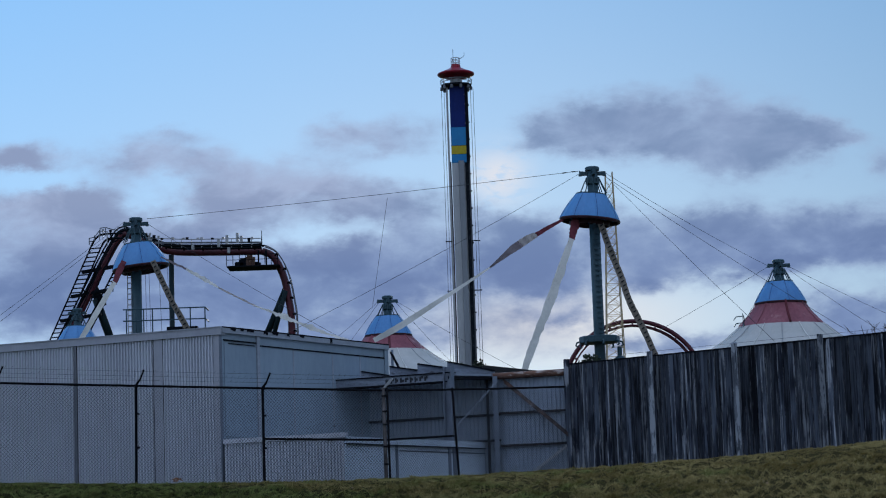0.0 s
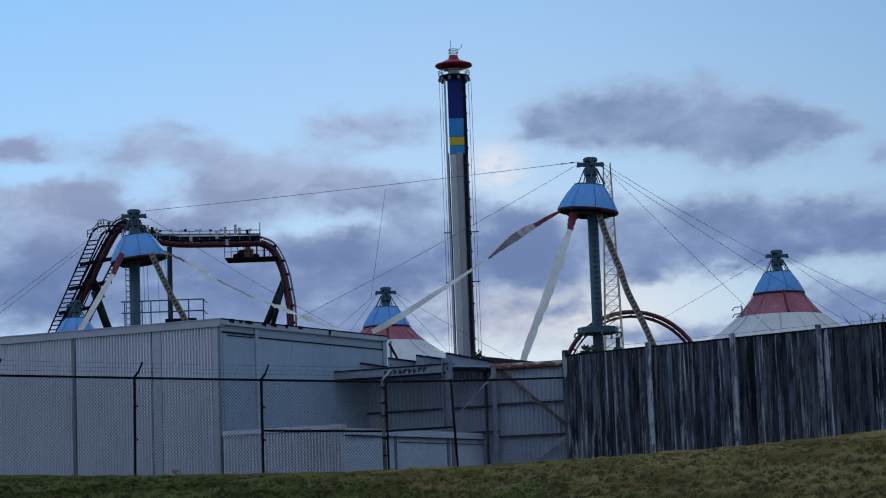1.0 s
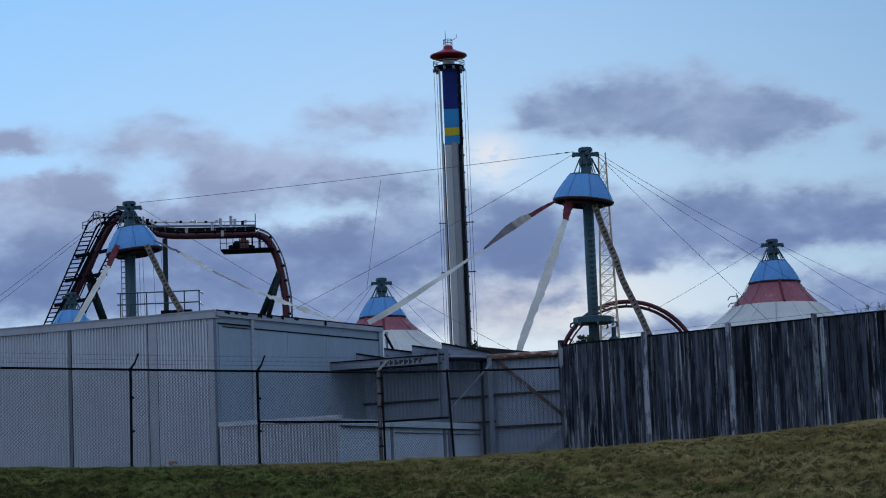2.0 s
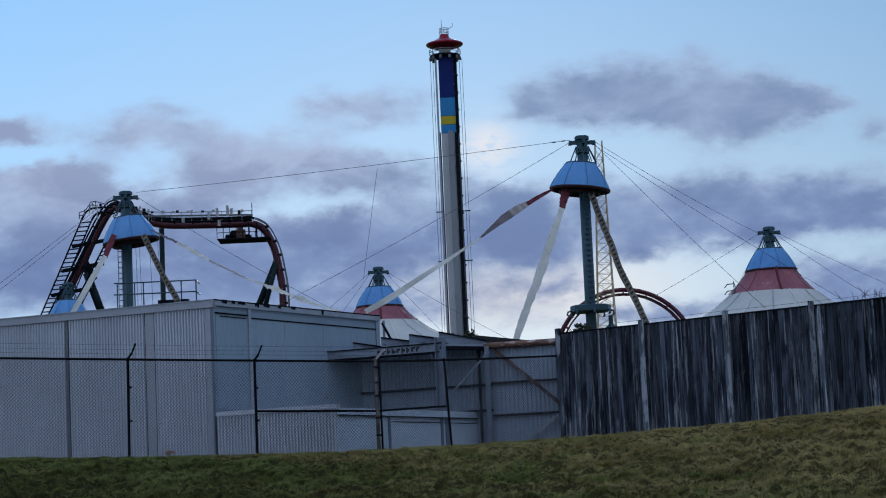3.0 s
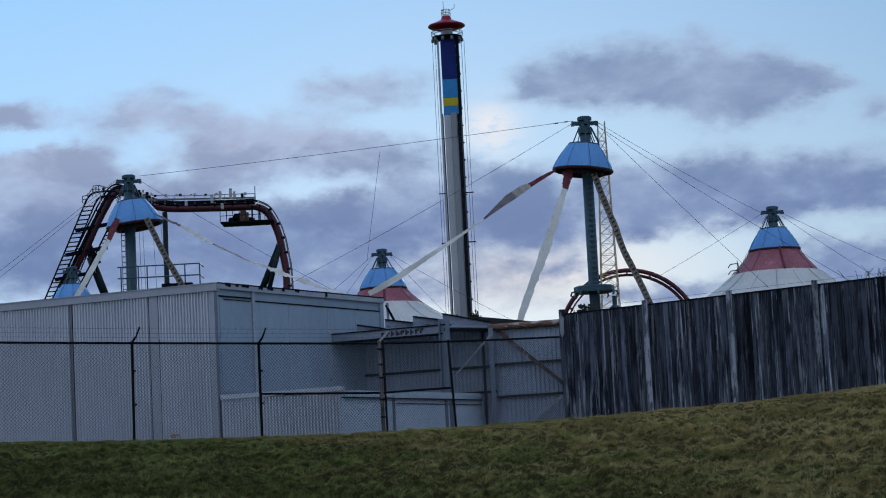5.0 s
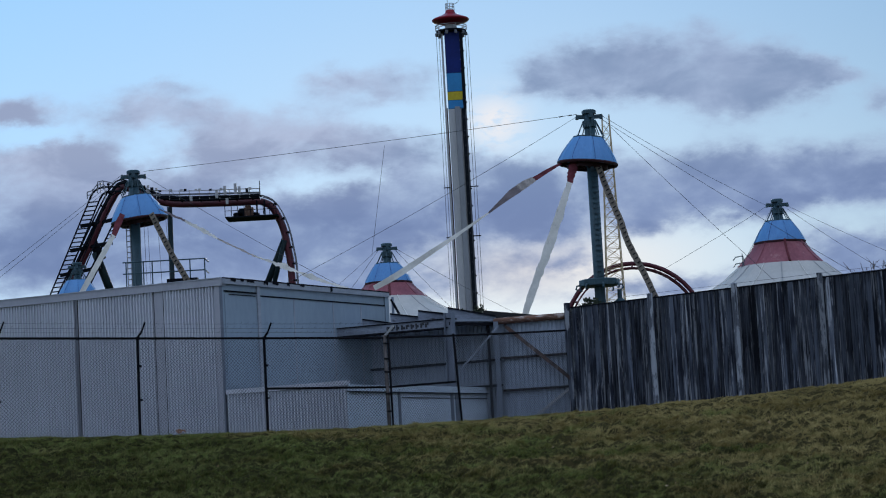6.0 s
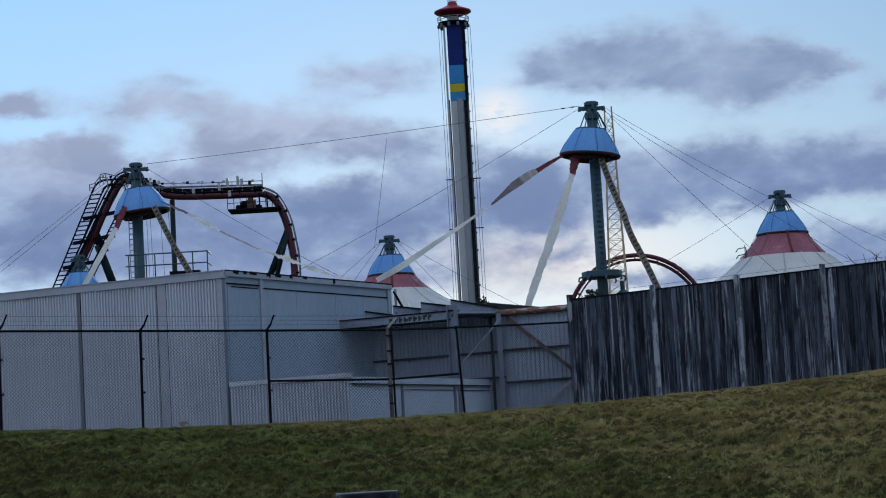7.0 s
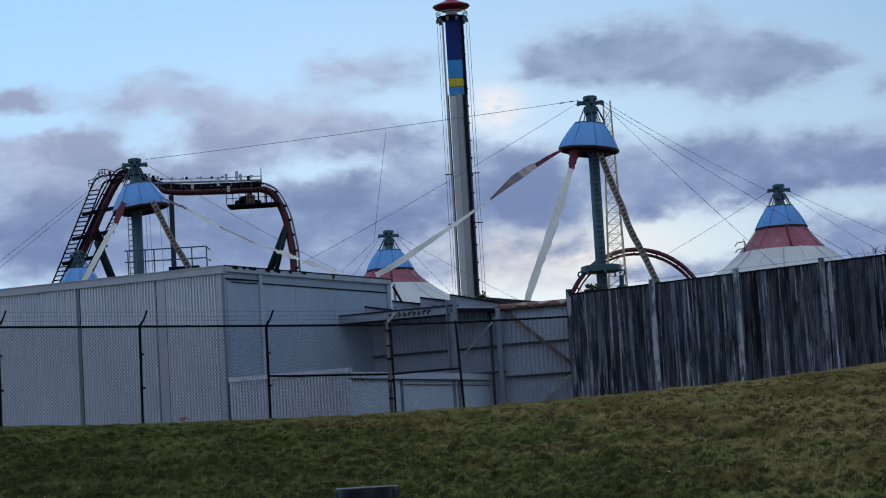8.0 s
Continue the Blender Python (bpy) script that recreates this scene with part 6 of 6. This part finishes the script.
    tube(bm, [(x - 0.3, y, 72.87), (x - 0.35, y, 75.17)], 0.04, 6)
    part("antenna", bm, CABLE, tw)
    bm = bmesh.new()
    tube(bm, [(x + 0.6, y, 73.67), (x + 1.0, y, 73.87), (x + 1.3, y, 74.07), (x + 1.35, y, 74.57)], 0.04, 6)
    part("anemometer", bm, CABLE, tw)


build_tower()


# ---------------------------------------------------------------- plants behind the roofs
def shrub(name, x, y, z, w, h, n, label, seed):
    """Dark evergreen seen over a roof: stems and many small leaves."""
    rnd = random.Random(seed)
    sh = thing(name, (x, y, 2.8), label, "shrub")
    bm = bmesh.new()
    for i in range(7):
        a = rnd.uniform(0, 6.28)
        tube(bm, [(x, y, 2.8), (x + 0.1 * math.cos(a) * w, y + 0.1, z - 0.3), (x + 0.45 * w * math.cos(a), y + 0.3 * math.sin(a) * w, z + h * rnd.uniform(0.3, 0.8))], 0.03, 5, True, 0.008)
    part("stems", bm, BARK, sh)
    bm = bmesh.new()
    for i in range(n):
        a, f = rnd.uniform(0, 6.28), rnd.random()
        rr = w * 0.5 * math.sqrt(rnd.random()) * (1.0 - 0.5 * f)
        top = h * (0.55 + 0.45 * math.sin(3 * a + seed))
        c = Vector((x + rr * math.cos(a), y + rr * math.sin(a), z - 0.5 + f * (0.5 + top)))
        d = Vector((rnd.gauss(0, 1), rnd.gauss(0, 1), rnd.gauss(0.4, 1))).normalized()
        s = d.cross(Vector((rnd.gauss(0, 1), rnd.gauss(0, 1), rnd.gauss(0, 1)))).normalized()
        l = rnd.uniform(0.07, 0.14)
        v = [bm.verts.new(c), bm.verts.new(c + d * l * 0.5 + s * l * 0.3), bm.verts.new(c + d * l), bm.verts.new(c + d * l * 0.5 - s * l * 0.3)]
        bm.faces.new(v)
    tagged(part("leaves", bm, LEAF, sh), kind="stuff")


shrub("evergreen_shrub", 0.05, 60.0, 6.27, 0.6, 0.16, 700, "dark evergreen shrub behind the stepped roof", 2)
shrub("evergreen_shrub", 0.66, 60.2, 6.27, 0.42, 0.24, 700, "dark evergreen shrub behind the stepped roof", 5)
shrub("evergreen_shrub", 3.5, 56.8, 6.05, 0.8, 0.22, 900, "low dark shrub behind the end of the timber fence", 7)


def bare_shrub(x, y, z, seed):
    rnd = random.Random(seed)
    sh = thing("bare_shrub", (x, y, 2.8), "leafless brown shrub showing above the timber fence", "shrub")
    bm = bmesh.new()
    for i in range(16):
        a = rnd.gauss(0, 0.5)
        px, pz = x + rnd.uniform(-0.5, 0.5), z + rnd.uniform(-0.2, 0.25)
        tube(bm, [(x + (px - x) * 0.3, y, 2.8), (px, y + rnd.uniform(-0.4, 0.4), z - 0.5), (px + a * 0.3, y, pz)], 0.016, 5, True, 0.005)
        for j in range(3):
            b = rnd.uniform(0.3, 0.95)
            qx, qz = px + a * 0.3 * b, z - 0.5 + (pz - z + 0.5) * b
            tube(bm, [(qx, y, qz), (qx + rnd.uniform(-0.2, 0.2), y + rnd.uniform(-0.1, 0.1), qz + rnd.uniform(0.08, 0.25))], 0.007, 4, True, 0.004)
    part("twigs", bm, BARK, sh)


bare_shrub(10.55, 55.5, 6.46, 3)
bare_shrub(11.15, 55.7, 6.50, 4)


# ---------------------------------------------------------------- litter bin
def build_bin():
    x, y = -1.015, 22.0
    z = float(ground_z(x, y))
    top = 1.531
    b = thing("litter_bin", (x, y, z), "dark round litter bin lined with a black plastic bag", "bin")
    bm = bmesh.new()
    solid(bm, x, y, [(0.24, z - 0.03), (0.26, z + 0.02), (0.278, top - 0.12), (0.272, top - 0.10)], 28)
    part("drum", bm, BIN_MAT, b, "", True)
    bm = bmesh.new()
    rnd = random.Random(2)
    rings = []
    n = 64
    for i, (rr, zz) in enumerate(((0.24, top - 0.30), (0.27, top - 0.02), (0.300, top), (0.306, top - 0.012), (0.300, top - 0.04), (0.297, top - 0.12), (0.299, top - 0.24), (0.305, top - 0.30))):
        ring = []
        for k in range(n):
            a = 2 * math.pi * k / n
            amp = 0.0 if i < 4 else 0.05 * (i - 3) / 4
            w = rr + amp * (0.5 + 0.5 * math.sin(k * 0.9 + 2.0 * math.sin(k * 0.21) + i * 0.5)) + amp * rnd.uniform(0.0, 0.2)
            ring.append(bm.verts.new((x + w * math.cos(a), y + w * math.sin(a), zz + (rnd.uniform(-0.012, 0.012) if i == 7 else 0))))
        rings.append(ring)
    for p, q in zip(rings, rings[1:]):
        for k in range(n):
            bm.faces.new((p[k], p[(k + 1) % n], q[(k + 1) % n], q[k]))
    part("bag", bm, BAG, b, "creased black plastic bag folded over the rim", True)
    # the rim's highlight is put into its pale grey colour
    bm = bmesh.new()
    tube(bm, [(x + 0.302 * math.cos(i * math.pi / 24), y + 0.302 * math.sin(i * math.pi / 24), top - 0.002) for i in range(49)], 0.008, 6)
    part("rim", bm, TOWER_MID, b, "rim with its highlight painted pale")


build_bin()


# ---------------------------------------------------------------- timber fence
def build_timber_fence():
    start = Vector((2.78, 55.2))
    d = Vector((0.97, -0.243)).normalized()
    rise = 0.045                        # the fence climbs with the bank
    out = Vector((d.y, -d.x))
    out = out if out.y < 0 else -out
    top, foot = 5.93, 2.75
    fence = thing("timber_fence", (7.0, 51.5, foot), "tall weathered grey timber fence of upright boards", "fence")
    length = 17.0

    def sloped(bm, z0, z1, t0, t1):
        """A board along the whole fence that climbs with it."""
        a, b = start, start + d * length
        c = [a + out * t0, b + out * t0, b + out * t1, a + out * t1]
        up = (0.0, rise * length, rise * length, 0.0)
        hexa(bm, [(*v, z0 + u) for v, u in zip(c, up)] + [(*v, z1 + u) for v, u in zip(c, up)])

    # rails behind and capping strip
    for z in (5.6, 4.4, 3.2):
        bm = bmesh.new()
        sloped(bm, z - 0.07, z + 0.07, -0.09, -0.03)
        part("rail", bm, WOOD_POST, fence)
    bm = bmesh.new()
    sloped(bm, foot, top - 0.006, -0.03, -0.022)
    part("backing", bm, WOOD_POST, fence)
    bm = bmesh.new()
    sloped(bm, top - 0.02, top + 0.014, -0.06, 0.046)
    part("cap_strip", bm, TRIM_DARK, fence)
    bm = bmesh.new()
    tube(bm, [(*(start + d * 1.5), top + 0.11 + rise * 1.5), (*(start + d * length), top + 0.09 + rise * length)], 0.004, 5)
    part("top_wire", bm, CABLE, fence)
    # boards, eight shapes shared, with worn edges, a warp and a ragged top
    shapes = []
    for k in range(8):
        rnd = random.Random(k + 20)
        bm = bmesh.new()
        w, t = 0.068, 0.022
        zs = [0.0, 0.5, 1.0, 1.5, 2.0, 2.5, 2.9, 3.12]
        rings = []
        skew = rnd.uniform(-0.006, 0.006)
        for z in zs:
            b = rnd.uniform(-0.005, 0.005)
            e, g = rnd.uniform(-0.005, 0.004), rnd.uniform(-0.004, 0.005)
            zt = z + (rnd.uniform(-0.01, 0.004) if z == zs[-1] else 0.0)
            ends = (-skew, skew) if z == zs[-1] else (0.0, 0.0)
            rings.append([bm.verts.new(v) for v in ((-w + e, b, zt + ends[0]), (-w + 0.008 + e, -t + b, zt + ends[0]), (0.0, -t - 0.003 + b, zt), (w - 0.008 + g, -t + b, zt + ends[1]), (w + g, b, zt + ends[1]))])
        for p, q in zip(rings, rings[1:]):
            for i in range(5):
                bm.faces.new((p[i], p[(i + 1) % 5], q[(i + 1) % 5], q[i]))
        bm.faces.new(rings[0][::-1])
        bm.faces.new(rings[-1])
        shapes.append(finish("board", bm, WOOD))
    rnd = random.Random(9)
    turn = math.atan2(d.y, d.x)
    step = 2.10
    posts = [0.02] + [step * i + 0.03 for i in range(1, 8)]
    s = 0.12
    while s < length:
        ob = new("board", shapes[rnd.randrange(8)])
        wide = rnd.uniform(0.74, 1.1)
        p = start + d * (s + 0.068 * wide) + out * rnd.uniform(-0.006, 0.014)
        m = Matrix.Translation((p.x, p.y, top - 3.12 + rise * s + rnd.gauss(0, 0.007))) @ Euler((0, rnd.gauss(0, 0.004), turn + rnd.gauss(0, 0.025))).to_matrix().to_4x4() @ Matrix.Diagonal((wide, 1, 1, 1))
        ob.parent = fence
        ob.matrix_parent_inverse = Matrix.Translation(-fence.location)
        ob.matrix_basis = m
        s += 0.136 * wide + rnd.choice((0.002, 0.004, 0.006, 0.012))
    # bleached posts, notched round the rails, standing proud above the boards
    for i, at in enumerate(posts):
        p = start + d * at + out * 0.03
        rnd = random.Random(i)
        bm = bmesh.new()
        h = top + rise * at + (0.13 if i else 0.14)
        w = 0.07
        c = [(-w, -0.06), (w, -0.06), (w, 0.045), (-w, 0.045)]
        base = [(p.x + d.x * a + out.x * b, p.y + d.y * a + out.y * b) for a, b in c]
        hexa(bm, [(*q, foot - 0.2) for q in base] + [(*q, h + rnd.uniform(-0.03, 0.0)) for q in base])
        bmesh.ops.bevel(bm, geom=bm.edges[:], offset=0.008, segments=1, affect="EDGES")
        part("post", bm, WOOD_POST if i else WOOD, fence, "bleached square post with knots" if i else "")


build_timber_fence()
